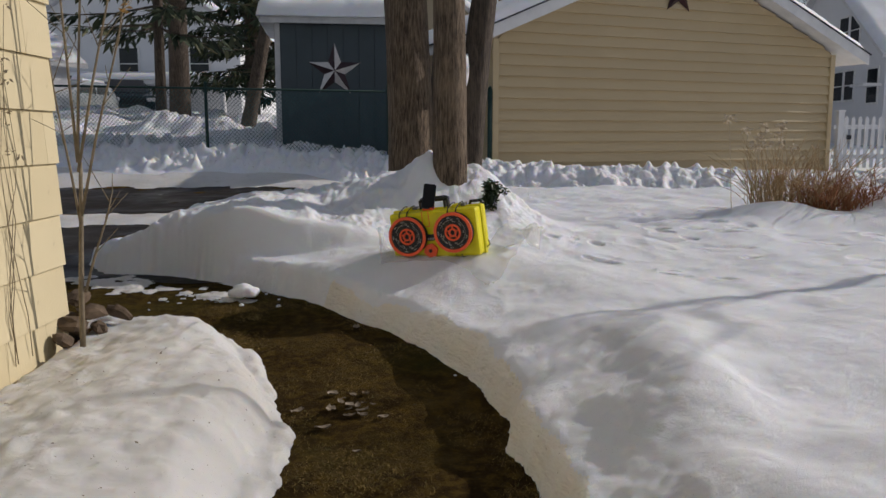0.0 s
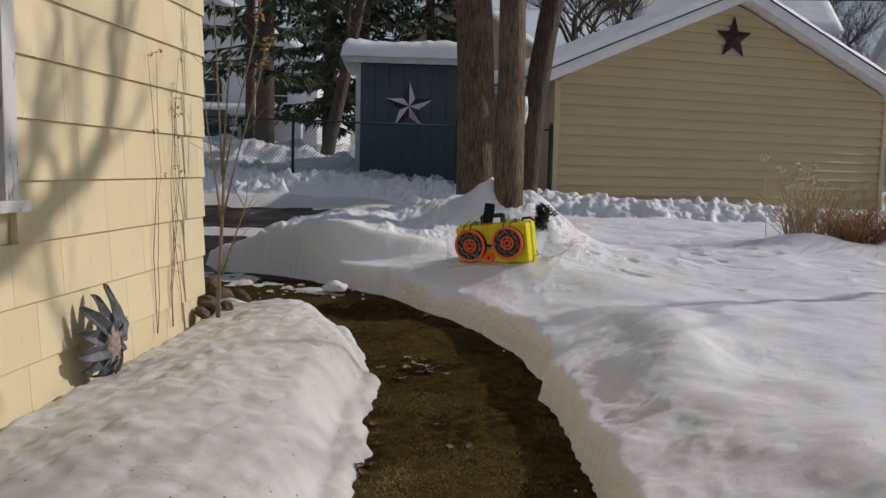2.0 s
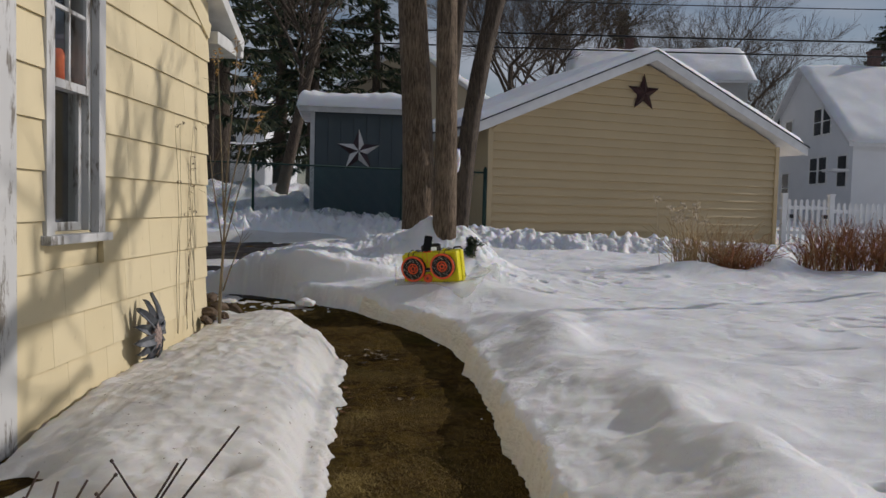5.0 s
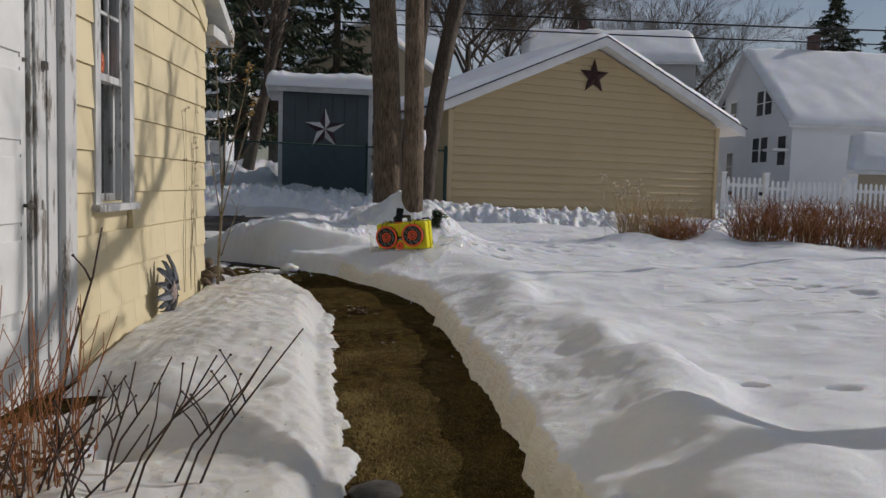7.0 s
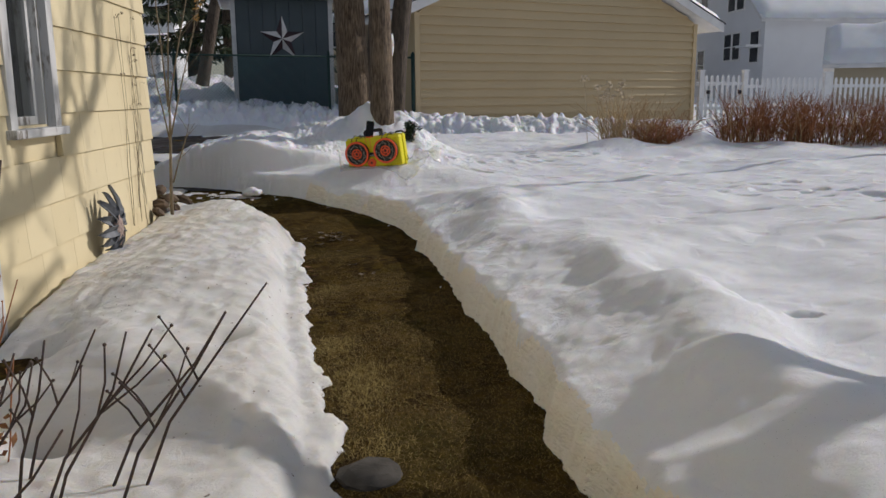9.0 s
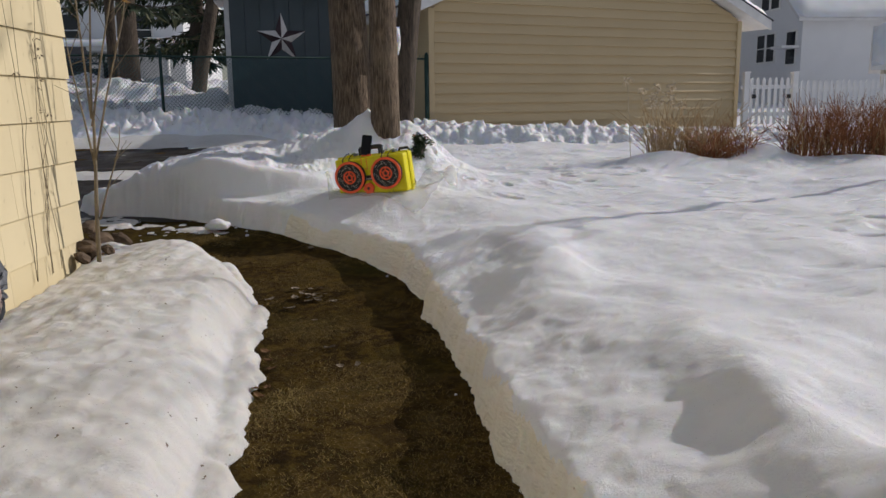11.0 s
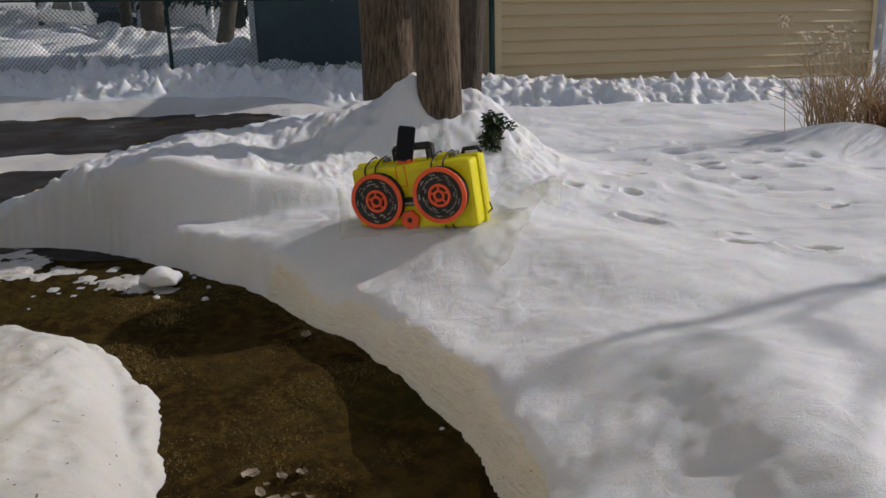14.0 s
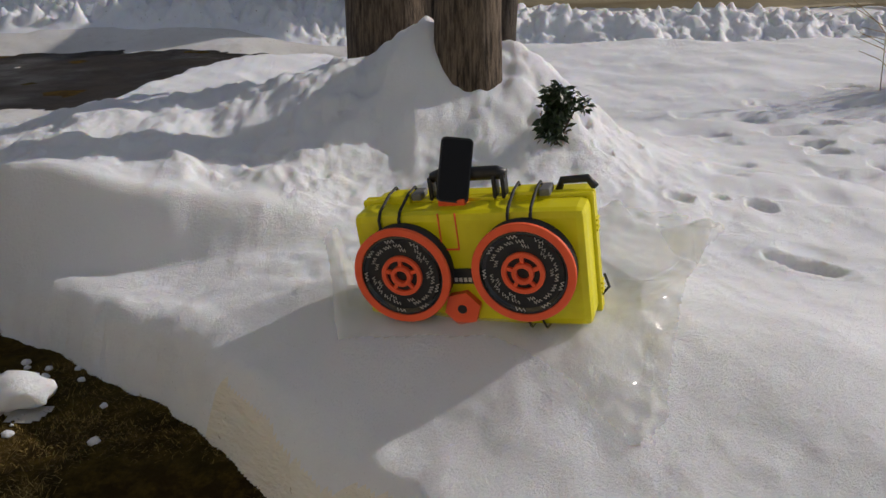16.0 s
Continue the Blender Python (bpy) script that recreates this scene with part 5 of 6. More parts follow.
for k in range(44):
    if k < 18:
        x, y = rnd.gauss(-0.42, 0.10), rnd.gauss(3.85, 0.13)
    elif k < 34:
        x, y = rnd.gauss(-0.62, 0.06), rnd.gauss(2.35, 0.25)
    else:
        x, y = rnd.uniform(-1.1, 0.0), rnd.uniform(2.5, 5.2)
    bm = bmesh.new()
    s_ = rnd.uniform(0.018, 0.050)
    vs = []
    for i in range(4):
        for j in range(4):
            u, v = i / 3 - 0.5, j / 3 - 0.5
            vs.append(bm.verts.new((u * s_ * 1.5, v * s_ * (1.3 - 1.6 * abs(u)), 0.35 * s_ * (u * u + v * v) * 2 + rnd.uniform(0, 0.15) * s_)))
    for i in range(3):
        for j in range(3):
            bm.faces.new((vs[i * 4 + j], vs[i * 4 + j + 4], vs[i * 4 + j + 5], vs[i * 4 + j + 1]))
    leaf = part("fallen_leaf", bm, RUSTLEAF if 18 <= k < 34 else PALELEAF, None)
    leaf.matrix_basis = pose(x, y, float(base_z(np.array([x]), np.array([y]))[0]) + 0.008, rnd.uniform(-15, 15), rnd.uniform(-15, 15), rnd.uniform(0, 360))
    tagged(leaf, "curled dry leaf lying on the turf path", "leaf", group="leaves on the path")

# grass blades on the path
bm = bmesh.new()
BLADES = 170000
bx = np.random.RandomState(4).uniform(-1.6, 0.75, BLADES * 2)
by = np.random.RandomState(5).uniform(-2.4, 6.3, BLADES * 2)
thin = fractal(bx, by, 0.4, 3, 401) + 0.5 * np.random.RandomState(7).uniform(-1, 1, len(bx))
# sunlit spots of the path, put in as denser, longer, paler blades
sun_patch = bump_at(bx, by, -0.14, 0.25, 0.16, 0.35) + 0.8 * bump_at(bx, by, -0.31, 0.85, 0.14, 0.25) + 0.6 * bump_at(bx, by, -0.40, 2.1, 0.10, 0.25) + 0.7 * bump_at(bx, by, -0.05, -0.45, 0.15, 0.2) + 0.7 * bump_at(bx, by, -1.25, 5.25, 0.16, 0.12)
thin = thin + 1.6 * sun_patch
ok = (inside(bx, by, LAWN) < 0.02) & (inside(bx, by, BED) < 0.02) & (thin > np.interp(by, [-2, 1.0, 1.9, 7], [-0.3, -0.2, 0.12, 0.12]))
bx, by, sun_patch = bx[ok], by[ok], sun_patch[ok]
bz = base_z(bx, by)
rs = np.random.RandomState(6)
ang, ln, ti = rs.uniform(0, 6.28, len(bx)), rs.uniform(0.008, 0.022, len(bx)) * (1 + 1.2 * sun_patch), rs.uniform(0.1, 0.8, len(bx))
dirx, diry = np.cos(ang), np.sin(ang)
w = 0.0012
tri = np.stack([np.stack([bx - diry * w, by + dirx * w, bz], 1), np.stack([bx + diry * w, by - dirx * w, bz], 1),
                np.stack([bx + dirx * ln, by + diry * ln, bz + ln * ti], 1)], 1).reshape(-1, 3)
bm.free()
me = bpy.data.meshes.new("grass_blades")
me.from_pydata(tri.tolist(), [], np.arange(len(tri)).reshape(-1, 3).tolist())
n = Nodes("dead and green grass", 0.8)
n.colour(n.ramp(n.island(), (0.0, (0.050, 0.028, 0.007)), (0.5, (0.15, 0.092, 0.022)), (0.9, (0.34, 0.235, 0.060)), (1.0, (0.12, 0.135, 0.035))))
me.materials.append(n.m)
# paler straw colour that paints the sunlight on those spots
straw = Nodes("straw with painted sun", 0.85)
straw.colour(straw.ramp(straw.island(), (0.0, (0.13, 0.085, 0.022)), (0.5, (0.30, 0.215, 0.065)), (1.0, (0.46, 0.36, 0.13))))
me.materials.append(straw.m)
me.polygons.foreach_set("material_index", (sun_patch + 0.3 * rs.uniform(-1, 1, len(bx)) > 0.45).astype(np.int32))
tagged(new("grass_blades", me), "flattened dead grass blades on the path", "grass", kind="stuff")

# ---- neighbouring houses, trees and cables ----
WHITE_SIDING = siding_material("white siding", (0.74, 0.75, 0.77), (0.80, 0.81, 0.82))
GREY_SIDING = siding_material("pale grey siding", (0.38, 0.38, 0.37), (0.44, 0.44, 0.43))
BEIGE = siding_material("beige siding", (0.45, 0.38, 0.27), (0.50, 0.43, 0.31))
BRICKRED = plain("dark chimney brick", (0.07, 0.045, 0.04), (0.13, 0.08, 0.07), 8, 0.9)
DARK_GLASS = plain("dark window glass", (0.012, 0.014, 0.018), (0.03, 0.033, 0.04), 1, 0.08)


def far_house(name, label, m, lx, ly, eave, ridge, siding, windows, along="x", ground=0.3, over=0.4, chimney=None, snow=0.22):
    """A house of lx by ly with a gable roof whose ridge runs along x or y; windows: (side, place, sill, width, height)."""
    ob = thing(name, label, "house", m)
    turn = Matrix.Identity(4) if along == "y" else pose(0, 0, 0, 0, 0, 90)
    w, l = (lx, ly) if along == "y" else (ly, lx)
    bm = bmesh.new()
    prism(bm, [(-w / 2, ground), (w / 2, ground), (w / 2, eave), (0, ridge), (-w / 2, eave)], -l / 2, l / 2, turn)
    part("wall", bm, siding, ob)
    slope = (ridge - eave) / (w / 2)
    run = w / 2 + over
    for s_ in (-1, 1):
        bm = bmesh.new()
        prism(bm, [(0, ridge + 0.02), (s_ * run, ridge + 0.02 - slope * run), (s_ * run, ridge + 0.18 - slope * run), (0, ridge + 0.18)], -l / 2 - over, l / 2 + over, turn)
        part("roof", bm, FASCIA, ob)
    layer = slab_snow(-run, run, -l / 2 - over, l / 2 + over, lambda x, y: ridge + 0.18 - slope * np.sqrt(x * x + 0.02), snow, 55, 0.3, parent=ob)
    layer.matrix_basis = turn
    for side, at, sill, ww, hh in windows:
        sgn = 1 if side in ("x+", "y+") else -1
        face = pose(sgn * lx / 2, at, sill, 0, 0, 90 * sgn) if side[0] == "x" else pose(at, sgn * ly / 2, sill, 0, 0, 180 if sgn > 0 else 0)
        frame_ = part("window", boxed((-ww / 2 - 0.09, -0.05, -0.09), (ww / 2 + 0.09, 0.02, hh + 0.09), 0.01, face), WHITE_PAINT, ob)
        part("pane", boxed((-ww / 2, -0.056, 0), (ww / 2, -0.045, hh / 2 - 0.025), 0, face), DARK_GLASS, frame_)
        part("pane", boxed((-ww / 2, -0.056, hh / 2 + 0.025), (ww / 2, -0.045, hh), 0, face), DARK_GLASS, frame_)
    if chimney:
        cx, cy, cz = chimney
        stack = part("chimney", boxed((cx - 0.25, cy - 0.25, ridge - 1.0), (cx + 0.25, cy + 0.25, cz), 0.02), BRICKRED, ob)
        part("chimney_cap", boxed((cx - 0.30, cy - 0.30, cz), (cx + 0.30, cy + 0.30, cz + 0.10), 0.02), BRICKRED, stack)
    return ob


white_house = far_house("white_house", "white two-storey house with a broad snow-covered roof", pose(24.8, 39.6, 0), 13.2, 11.0, 4.9, 9.0, WHITE_SIDING,
          [("x-", y - 39.6, z, w, h) for y, z, w, h in ((36.75, 5.5, 0.75, 1.25), (37.75, 5.5, 0.75, 1.25), (37.0, 3.1, 0.75, 1.25), (38.0, 3.1, 0.75, 1.25), (35.0, 2.9, 0.8, 1.4), (41.2, 5.2, 0.8, 1.3), (42.9, 5.9, 0.8, 1.1),
                                                            (41.4, 2.2, 0.8, 1.5))] + [("y-", -1.5, 2.6, 0.9, 1.3), ("y-", 1.5, 2.6, 0.9, 1.3)], chimney=(-3.0, 0.2, 10.0), over=0.35, ground=0.2)
porch = part("door_canopy", boxed((-7.4, -5.3, 3.55), (-6.6, -4.2, 3.68), 0.03), FASCIA, white_house)
far_house("grey_house", "pale grey house behind the garage with snowy roof", pose(12.0, 46.5, 0, 0, 0, -8), 9.6, 7.0, 8.9, 10.95, GREY_SIDING,
          [("y-", -2.5, 3.6, 0.9, 1.4), ("y-", 2.5, 3.6, 0.9, 1.4), ("x+", 0, 3.6, 0.9, 1.4)], chimney=(-1.4, 1.0, 12.0), snow=0.3)
far_house("beige_house", "beige house behind the shed with snowy roof", pose(-2.3, 42, 0, 0, 0, 0), 9.0, 9.0, 6.2, 9.4, BEIGE,
          [("y-", -2.2, 3.8, 0.9, 1.5), ("y-", 0.4, 3.8, 0.9, 1.5), ("y-", 2.8, 3.8, 0.9, 1.5), ("y-", 2.8, 1.4, 0.9, 1.5)], along="y", snow=0.35)
far_house("little_shed_house", "low cream outbuilding with a snowy roof", pose(19.8, 25.6, 0, 0, 0, -30), 5.2, 4.0, 2.5, 3.7, BEIGE, [("y-", 0.0, 1.3, 0.8, 0.8)], snow=0.22, ground=0.3)
porch_house = far_house("porch_house", "white house with a columned porch across the street", pose(-19.4, 57, 0) @ Matrix.Scale(1.25, 4), 11, 9, 6.4, 9.6, WHITE_SIDING,
          [("y-", -3.5, 4.0, 0.9, 1.5), ("y-", 0, 4.0, 0.9, 1.5), ("y-", 3.5, 4.0, 0.9, 1.5), ("y-", -2, 1.6, 1.0, 1.6), ("y-", 2.0, 1.6, 1.0, 1.6)], along="y", snow=0.3)
part("porch_roof", boxed((-5.6, -7.0, 3.6), (5.6, -4.5, 3.85), 0.04), FASCIA, porch_house)
slab_snow(-5.7, 5.7, -7.1, -4.5, lambda x, y: 3.85 + 0.1 * (y + 7.1), 0.25, 77, 0.2, parent=porch_house)
for k in range(5):
    part("porch_column", tubed([(-5.2 + k * 2.6, -6.8, 0.8), (-5.2 + k * 2.6, -6.8, 3.6)], 0.14, 12), FASCIA, porch_house)
part("porch_floor", boxed((-5.6, -7.0, 0.8), (5.6, -4.5, 1.5), 0.02), GREY_SIDING, porch_house)

far_house("white_outbuilding", "white brick outbuilding with a snow-laden roof", pose(-16.9, 24.4, 0, 0, 0, 62), 9.0, 6.0, 3.9, 5.6, WHITE_SIDING, [("y-", -1.5, 1.9, 0.9, 1.2)], snow=0.35)

# ---- conifers ----
NEEDLE = Nodes("spruce needles", 0.7)
NEEDLE.colour(NEEDLE.ramp(NEEDLE.island(), (0.0, (0.012, 0.024, 0.012)), (0.6, (0.034, 0.055, 0.024)), (1.0, (0.10, 0.10, 0.045))))
NEEDLE = NEEDLE.m


def conifer(at, height, radius, trunk_r, first, seed, label, dens=1.0, snow=0.0):
    r = random.Random(seed)
    ob = thing("conifer", label, "tree", pose(*at), group="conifers behind the fence")
    part("trunk", tubed([(0, 0, -0.3), (0.05, 0, height * 0.3), (0, 0.05, height * 0.7), (0, 0, height)], [trunk_r, trunk_r * 0.8, trunk_r * 0.4, 0.02], 12, rough=0.08, seed=seed), BARK_DARK, ob)
    verts, faces = [], []
    bm = bmesh.new()
    z = first
    while z < height:
        reach = radius * (1 - (z - first) / (height - first)) ** 0.8 + 0.25
        for _ in range(max(2, int(5 * dens))):
            a, L = r.uniform(0, 6.28), reach * r.uniform(0.55, 1.1)
            d = Vector((math.cos(a), math.sin(a), 0))
            pts = [Vector((0, 0, z)) + d * L * u + Vector((0, 0, -0.35 * L * u + 0.22 * L * u * u)) for u in (0, 0.35, 0.7, 1)]
            tube(bm, pts, [0.035, 0.025, 0.015, 0.006], 4, cap=False)
            for _ in range(int(52 * dens * max(0.5, L / 2))):
                u = r.uniform(0.15, 1)
                p = pts[0] + d * L * u + Vector((0, 0, -0.35 * L * u + 0.22 * L * u * u))
                w = (d * r.uniform(0.1, 0.8) + Vector((-d.y, d.x, 0)) * r.uniform(-0.9, 0.9) + Vector((0, 0, r.uniform(-0.9, 0.05)))).normalized()
                sz = r.uniform(0.20, 0.52)
                q = w.cross(Vector((r.uniform(-1, 1), r.uniform(-1, 1), 1))).normalized() * sz * 0.13
                i = len(verts)
                verts += [p, p + w * sz * 0.5 + q, p + w * sz, p + w * sz * 0.5 - q]
                faces.append((i, i + 1, i + 2, i + 3))
        z += 0.42 / dens ** 0.5
    part("bough_wood", bm, BARK_DARK, ob)["kind"] = "stuff"
    me = bpy.data.meshes.new("foliage")
    me.from_pydata([tuple(v) for v in verts], [], faces)
    me.materials.append(NEEDLE)
    new("foliage", me).parent = ob
    return ob


def floor_at(x, y):
    return float(far_z(np.array([x]), np.array([y]))[0])


for k, (x, y, h, rad, tr, first) in enumerate(((-6.7, 19.6, 13, 2.3, 0.13, 2.3), (-7.5, 23.5, 14, 2.9, 0.31, 3.2), (-5.2, 27.5, 16, 3.2, 0.24, 1.8), (-7.6, 33.0, 17, 3.8, 0.3, 1.2), (-3.4, 33, 15, 2.8, 0.25, 1.5))):
    conifer((x, y, floor_at(x, y) - 0.1), h, rad, tr, first, 100 + k, "tall dark spruce with drooping boughs behind the fence", 0.75 if k < 2 else 1.1)
for k, (x, y, h, rad) in enumerate(((36.5, 66.0, 17.5, 6.2), (14.0, 66, 17, 3.8), (10.5, 50, 9.5, 2.6), (44, 70, 16, 4))):
    conifer((x, y, floor_at(x, y) - 0.1), h, rad, 0.3, 2.0, 140 + k, "dark pine standing beyond the neighbouring houses", 1.5)

# leaning dark trunk and bare trees
def bare_tree(at, height, r0, seed, label, depth=3, count=7, lean=(0, 0), spread=0.55, group="bare trees"):
    r = random.Random(seed)
    ob = thing("bare_tree", label, "tree", pose(*at), group=group)
    pts = [Vector((lean[0] * u * height, lean[1] * u * height, -0.3 + height * 0.55 * u)) for u in (0, 0.2, 0.45, 0.7, 1)]
    part("trunk", tubed(pts, [r0 * 1.25, r0, r0 * 0.9, r0 * 0.75, r0 * 0.55], 12, rough=0.08, seed=seed), BARK_DARK, ob)
    for k in range(count):
        bm = bmesh.new()
        a = 6.28 * k / count + r.uniform(-0.4, 0.4)
        u = r.uniform(0.45, 1.0) if k else 1.0
        p = pts[0].lerp(pts[-1], u)
        branches(bm, p, (math.cos(a) * 0.75, math.sin(a) * 0.75, r.uniform(0.5, 1.1)), height * r.uniform(0.34, 0.5), r0 * 0.42, depth, r, spread, 0.0, 5, 0.008)
        part("limb", bm, BARK_DARK, ob)
    return ob


bare_tree((22.5, 60, 1.5), 15, 0.30, 201, "bare tree with fine twigs behind the houses", 3, 4)
bare_tree((9.0, 52, 1.3), 16, 0.30, 202, "bare tree with fine twigs behind the garage", 3, 4)
bare_tree((5.5, 44, 1.2), 14, 0.22, 203, "slender bare tree behind the garage", 3, 5)
bare_tree((2.6, 34, 1.1), 13, 0.2, 206, "slender bare tree behind the garage", 3, 5)
bare_tree((16.5, 57, 1.4), 16, 0.3, 204, "bare tree with fine twigs behind the houses", 3, 4)
bare_tree((29.0, 64, 1.6), 13, 0.28, 205, "bare tree with fine twigs behind the white house", 3, 4)
bare_tree((-4.95, 20.2, 1.3), 11, 0.17, 207, "leaning dark tree trunk behind the fence", 2, 5, (0.12, 0))
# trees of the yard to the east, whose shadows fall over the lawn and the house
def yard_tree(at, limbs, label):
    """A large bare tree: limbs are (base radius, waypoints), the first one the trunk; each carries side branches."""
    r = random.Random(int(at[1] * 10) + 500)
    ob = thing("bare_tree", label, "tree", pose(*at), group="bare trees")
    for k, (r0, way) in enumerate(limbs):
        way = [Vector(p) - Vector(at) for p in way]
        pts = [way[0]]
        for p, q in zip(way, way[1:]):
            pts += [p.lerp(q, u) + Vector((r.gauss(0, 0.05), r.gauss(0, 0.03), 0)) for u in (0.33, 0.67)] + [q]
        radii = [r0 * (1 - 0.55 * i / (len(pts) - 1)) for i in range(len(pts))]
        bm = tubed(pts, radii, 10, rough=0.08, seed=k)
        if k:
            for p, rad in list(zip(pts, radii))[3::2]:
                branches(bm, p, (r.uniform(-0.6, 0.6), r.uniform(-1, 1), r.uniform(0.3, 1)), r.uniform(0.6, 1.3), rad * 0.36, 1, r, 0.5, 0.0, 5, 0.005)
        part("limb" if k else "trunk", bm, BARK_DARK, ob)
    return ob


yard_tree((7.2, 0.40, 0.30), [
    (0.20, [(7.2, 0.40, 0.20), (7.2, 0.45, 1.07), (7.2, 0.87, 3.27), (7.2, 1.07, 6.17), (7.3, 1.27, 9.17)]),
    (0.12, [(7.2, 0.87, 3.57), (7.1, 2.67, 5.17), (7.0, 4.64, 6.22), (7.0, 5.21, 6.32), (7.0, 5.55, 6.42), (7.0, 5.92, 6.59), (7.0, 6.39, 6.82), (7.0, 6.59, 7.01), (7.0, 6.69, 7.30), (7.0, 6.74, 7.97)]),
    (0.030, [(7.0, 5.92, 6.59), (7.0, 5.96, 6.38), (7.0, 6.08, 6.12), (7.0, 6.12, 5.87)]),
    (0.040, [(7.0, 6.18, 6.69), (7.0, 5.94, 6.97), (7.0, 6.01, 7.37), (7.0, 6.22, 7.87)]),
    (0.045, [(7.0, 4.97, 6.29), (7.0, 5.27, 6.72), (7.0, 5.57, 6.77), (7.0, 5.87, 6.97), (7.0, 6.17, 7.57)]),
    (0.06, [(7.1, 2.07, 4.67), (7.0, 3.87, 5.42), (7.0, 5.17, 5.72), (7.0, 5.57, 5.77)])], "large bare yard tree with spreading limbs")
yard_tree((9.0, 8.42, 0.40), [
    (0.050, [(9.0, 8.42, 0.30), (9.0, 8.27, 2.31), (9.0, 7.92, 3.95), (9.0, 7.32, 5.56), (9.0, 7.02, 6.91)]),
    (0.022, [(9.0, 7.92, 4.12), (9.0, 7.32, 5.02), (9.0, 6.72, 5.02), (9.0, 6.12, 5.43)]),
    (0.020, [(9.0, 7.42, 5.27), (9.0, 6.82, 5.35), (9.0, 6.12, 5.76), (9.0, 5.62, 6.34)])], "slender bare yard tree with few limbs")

# ---- cables ----
CABLE = plain("black cable", (0.01, 0.01, 0.01), (0.02, 0.02, 0.02), 5, 0.6)
POLE = plain("weathered pole wood", (0.12, 0.09, 0.07), (0.2, 0.16, 0.12), 6, 0.9)
for k, (y, z0, r) in enumerate(((31.0, 8.85, 0.035), (31.0, 8.25, 0.030), (31.5, 10.3, 0.02), (31.6, 11.6, 0.018))):
    pts = []
    for j in range(13):
        u = j / 12
        pts.append((-22 + 74 * u, y, z0 + 0.35 - 2.0 * (0.25 - (u - 0.5) ** 2)))
    cable = part("overhead_cable", tubed(pts, r, 6), CABLE)
    tagged(cable, "black overhead cable strung between utility poles", "cable", group="overhead cables")
for x in (-22, 52):
    pole = thing("utility_pole", "tall weathered wooden utility pole", "pole", pose(x, 31.2, 0.8))
    part("pole_shaft", tubed([(0, 0, -0.5), (0, 0, 12)], [0.16, 0.11], 12), POLE, pole)
    part("crossarm", boxed((-0.06, -1.0, 10.4), (0.06, 1.0, 10.52), 0.01), POLE, pole)

# ---- parked cars ----
TYRE = plain("black rubber", (0.012, 0.012, 0.012), (0.025, 0.025, 0.025), 20, 0.8)
RIM = plain("alloy rim", (0.3, 0.3, 0.31), (0.45, 0.45, 0.46), 8, 0.35, 0.8)
LAMP_GLASS = plain("headlamp lens", (0.5, 0.5, 0.5), (0.7, 0.7, 0.7), 8, 0.15)


def car(label, m, paint, roof=1.75):
    ob = thing("parked_car", label, "car", m, group="cars parked across the yard")
    side = [(-2.2, 0.35), (2.15, 0.35), (2.3, 0.6), (2.2, 0.92), (1.2, 1.05), (0.55, roof - 0.08), (0.2, roof), (-1.6, roof), (-2.1, 1.1), (-2.3, 0.9)]
    bm = bmesh.new()
    prism(bm, side, -0.88, 0.88)
    bmesh.ops.bevel(bm, geom=list(bm.edges), offset=0.07, segments=2, affect="EDGES", profile=0.6)
    part("body", bm, paint, ob, "", True)
    for s_ in (-1, 1):
        for lo, hi in ((-1.5, -0.65), (-0.55, 0.42)):
            bm = bmesh.new()
            prism(bm, [(lo, 1.08), (hi + 0.25 if hi > 0 else hi, 1.08), (hi, roof - 0.14), (lo + 0.1, roof - 0.14)], s_ * 0.885 - 0.006, s_ * 0.885 + 0.006)
            part("side_window", bm, DARK_GLASS, ob)
        for x in (-1.35, 1.4):
            wheel = part("wheel", tubed([(x, s_ * 0.70, 0.34), (x, s_ * 0.90, 0.34)], 0.34, 24), TYRE, ob)
            part("rim", tubed([(x, s_ * 0.89, 0.34), (x, s_ * 0.91, 0.34)], 0.2, 16), RIM, wheel)
        part("headlight", boxed((2.18, s_ * 0.68 - 0.16, 0.68), (2.31, s_ * 0.68 + 0.16, 0.84), 0.03), LAMP_GLASS, ob)
    bm = bmesh.new()
    r = box(bm, (-0.01, -0.7, 0), (0.01, 0.7, 0.75), 0.0)
    bmesh.ops.transform(bm, verts=r, matrix=pose(1.22, 0, 1.08, 0, -43, 0))
    part("windscreen", bm, DARK_GLASS, ob)
    part("grille", boxed((2.28, -0.45, 0.55), (2.33, 0.45, 0.8), 0.02), BLACK_PLASTIC, ob)
    part("roof_snow", boxed((-1.5, -0.75, roof - 0.02), (0.1, 0.75, roof + 0.10), 0.05), SNOW_ROOF, ob, "", True)
    return ob


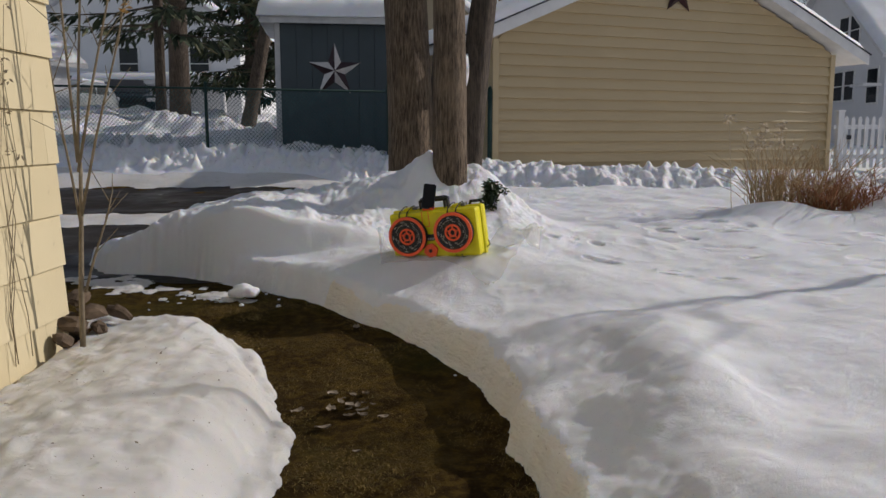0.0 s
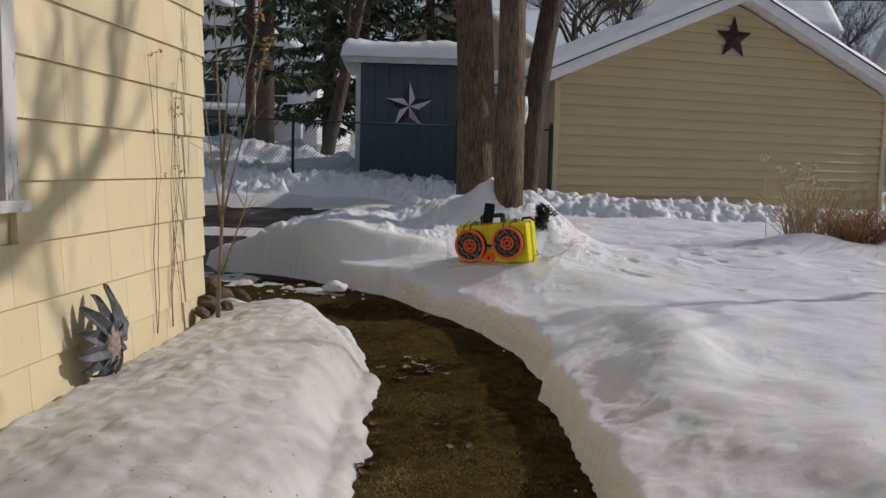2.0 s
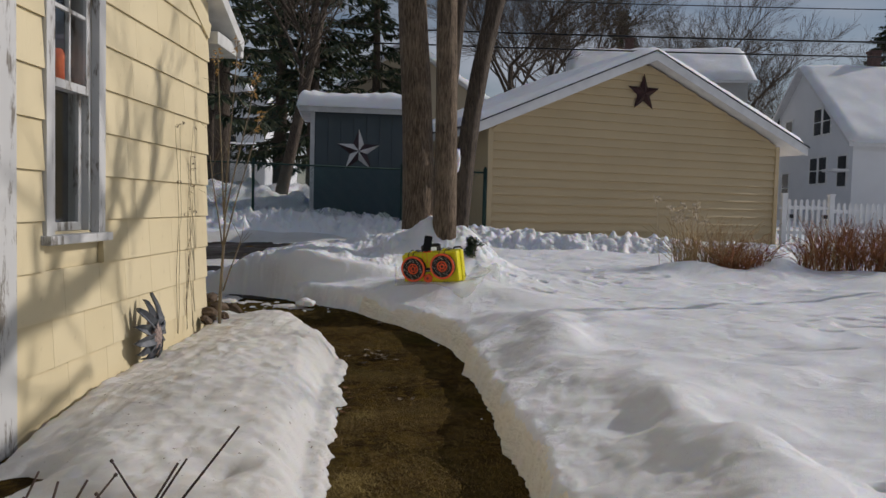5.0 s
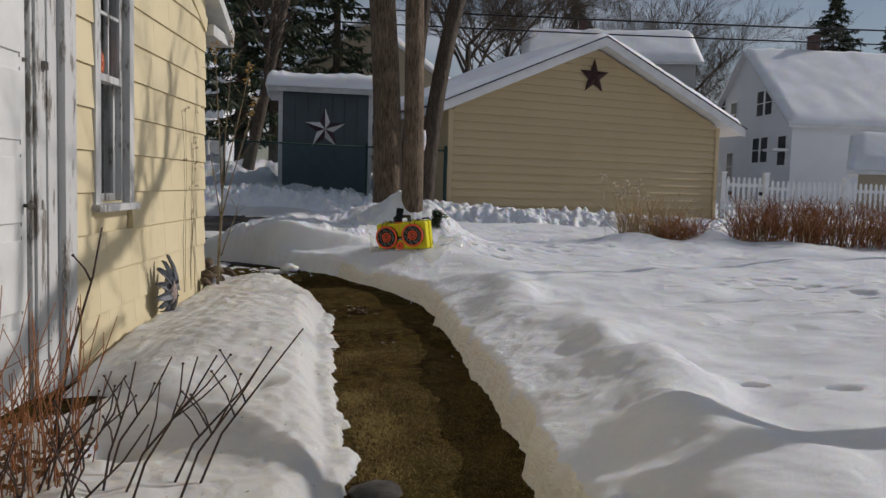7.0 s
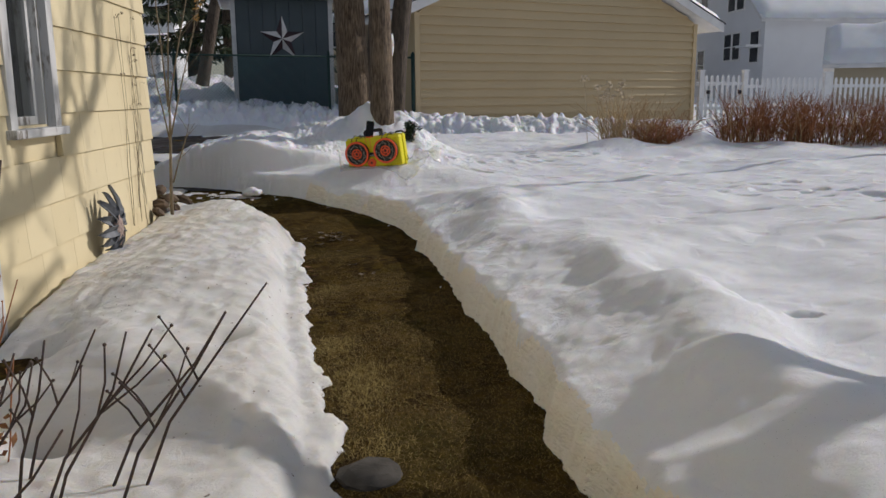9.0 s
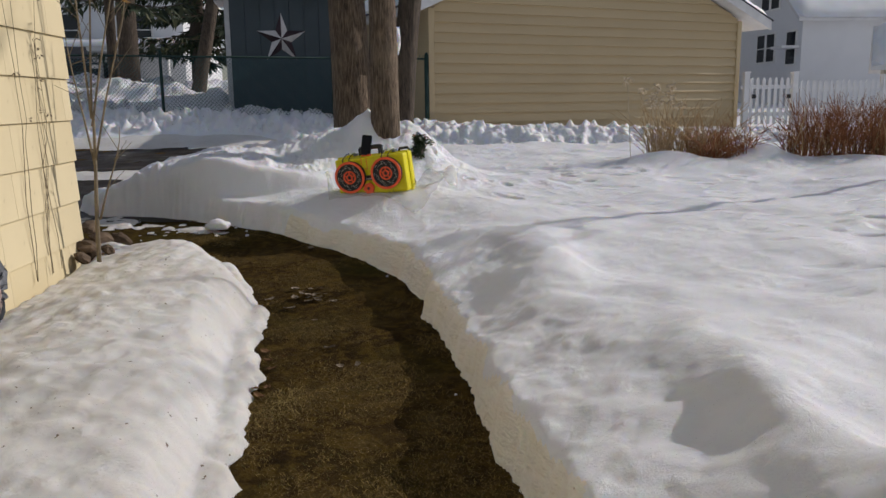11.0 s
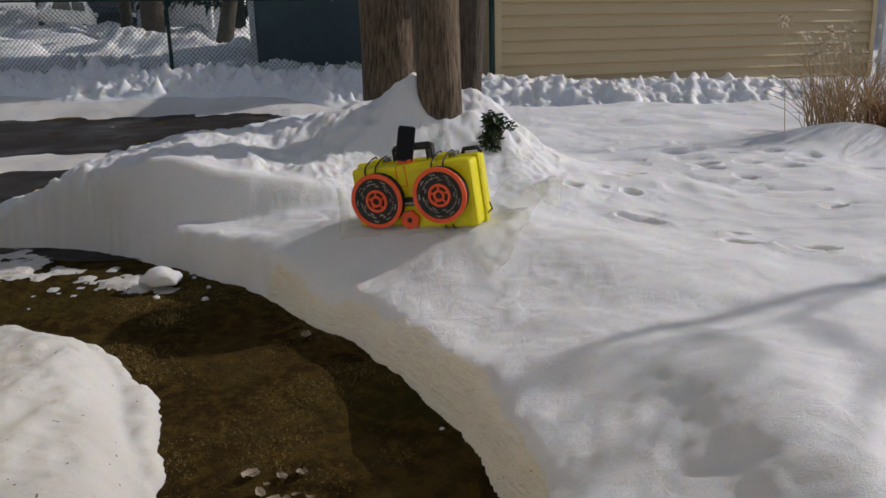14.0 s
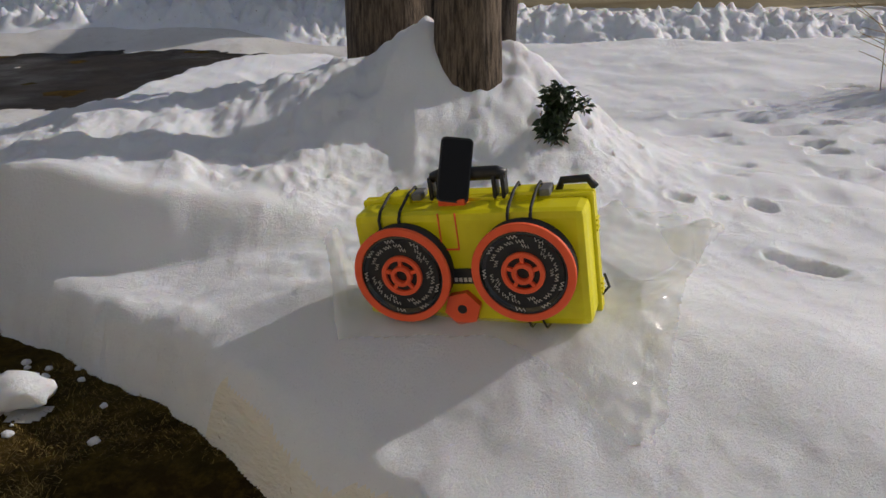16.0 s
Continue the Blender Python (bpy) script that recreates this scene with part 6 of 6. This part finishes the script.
PAINT_SILVER = plain("silver car paint", (0.42, 0.44, 0.44), (0.5, 0.52, 0.52), 2, 0.25, 0.5)
PAINT_DARK = plain("dark blue car paint", (0.02, 0.03, 0.035), (0.035, 0.045, 0.05), 2, 0.2, 0.4)
car("silver minivan parked beyond the chain-link fence", pose(-16.5, 36.0, floor_at(-16.5, 36.0) - 0.1, 0, 0, -94) @ Matrix.Scale(1.25, 4), PAINT_SILVER, 1.5)
car("dark blue car parked beyond the chain-link fence", pose(-17.0, 44.0, floor_at(-17.0, 44.0) - 0.1, 0, 0, -60) @ Matrix.Scale(1.25, 4), PAINT_DARK, 1.55)

# ---- shingles of the yellow wall ----
rnd = random.Random(12)
shingle_kinds = {}


def shingle(w, h):
    key = (round(w, 2), h)
    if key not in shingle_kinds:
        bm = bmesh.new()
        g = 0.0012
        v = [bm.verts.new(p) for p in ((0.022, g, 0), (0.022, w - g, 0), (0.004, w - g, h), (0.004, g, h), (-0.02, g, 0), (-0.02, w - g, 0), (-0.02, w - g, h), (-0.02, g, h))]
        for f in ((0, 1, 2, 3), (4, 7, 6, 5), (0, 4, 5, 1), (2, 6, 7, 3), (0, 3, 7, 4), (1, 5, 6, 2)):
            bm.faces.new([v[i] for i in f])
        bmesh.ops.recalc_face_normals(bm, faces=bm.faces)
        me = bpy.data.meshes.new("shingle")
        bm.to_mesh(me)
        bm.free()
        me.materials.append(SHINGLE)
        shingle_kinds[key] = me
    return shingle_kinds[key]


for row in range(14):
    z = -0.10 + 0.29 * row
    y = -1.2 - rnd.choice((0.0, 0.1, 0.2))
    while y < HY - 0.01:
        w = rnd.choice((0.42, 0.50, 0.56, 0.62))
        w = min(w, HY - y)
        for lo, hi in ((DOOR0 - 0.14, CASE1), (WIN0 - 0.10, WIN1 + 0.10)):
            top = 2.84 if lo < 1 else WINT + 0.12
            bottom = -1 if lo < 1 else WINB - 0.07
            if bottom - 0.2 < z < top - 0.05:
                if lo <= y < hi:
                    y, w = hi, w
                elif y < lo < y + w:
                    w = lo - y
        w = min(w, HY - y)
        if w > 0.03 and z + 0.2 < ridge_z(y):
            ob = new("shingle", shingle(w, 0.288))
            ob.parent = house
            ob.location = (0.004, y, z)
        y += max(w, 0.03)

# ---- true size ----
for ob in list(scene.objects):
    if ob.parent is None and ob is not cam and ob is not sun:
        ob.matrix_basis = Matrix.Scale(SIZE, 4) @ ob.matrix_basis
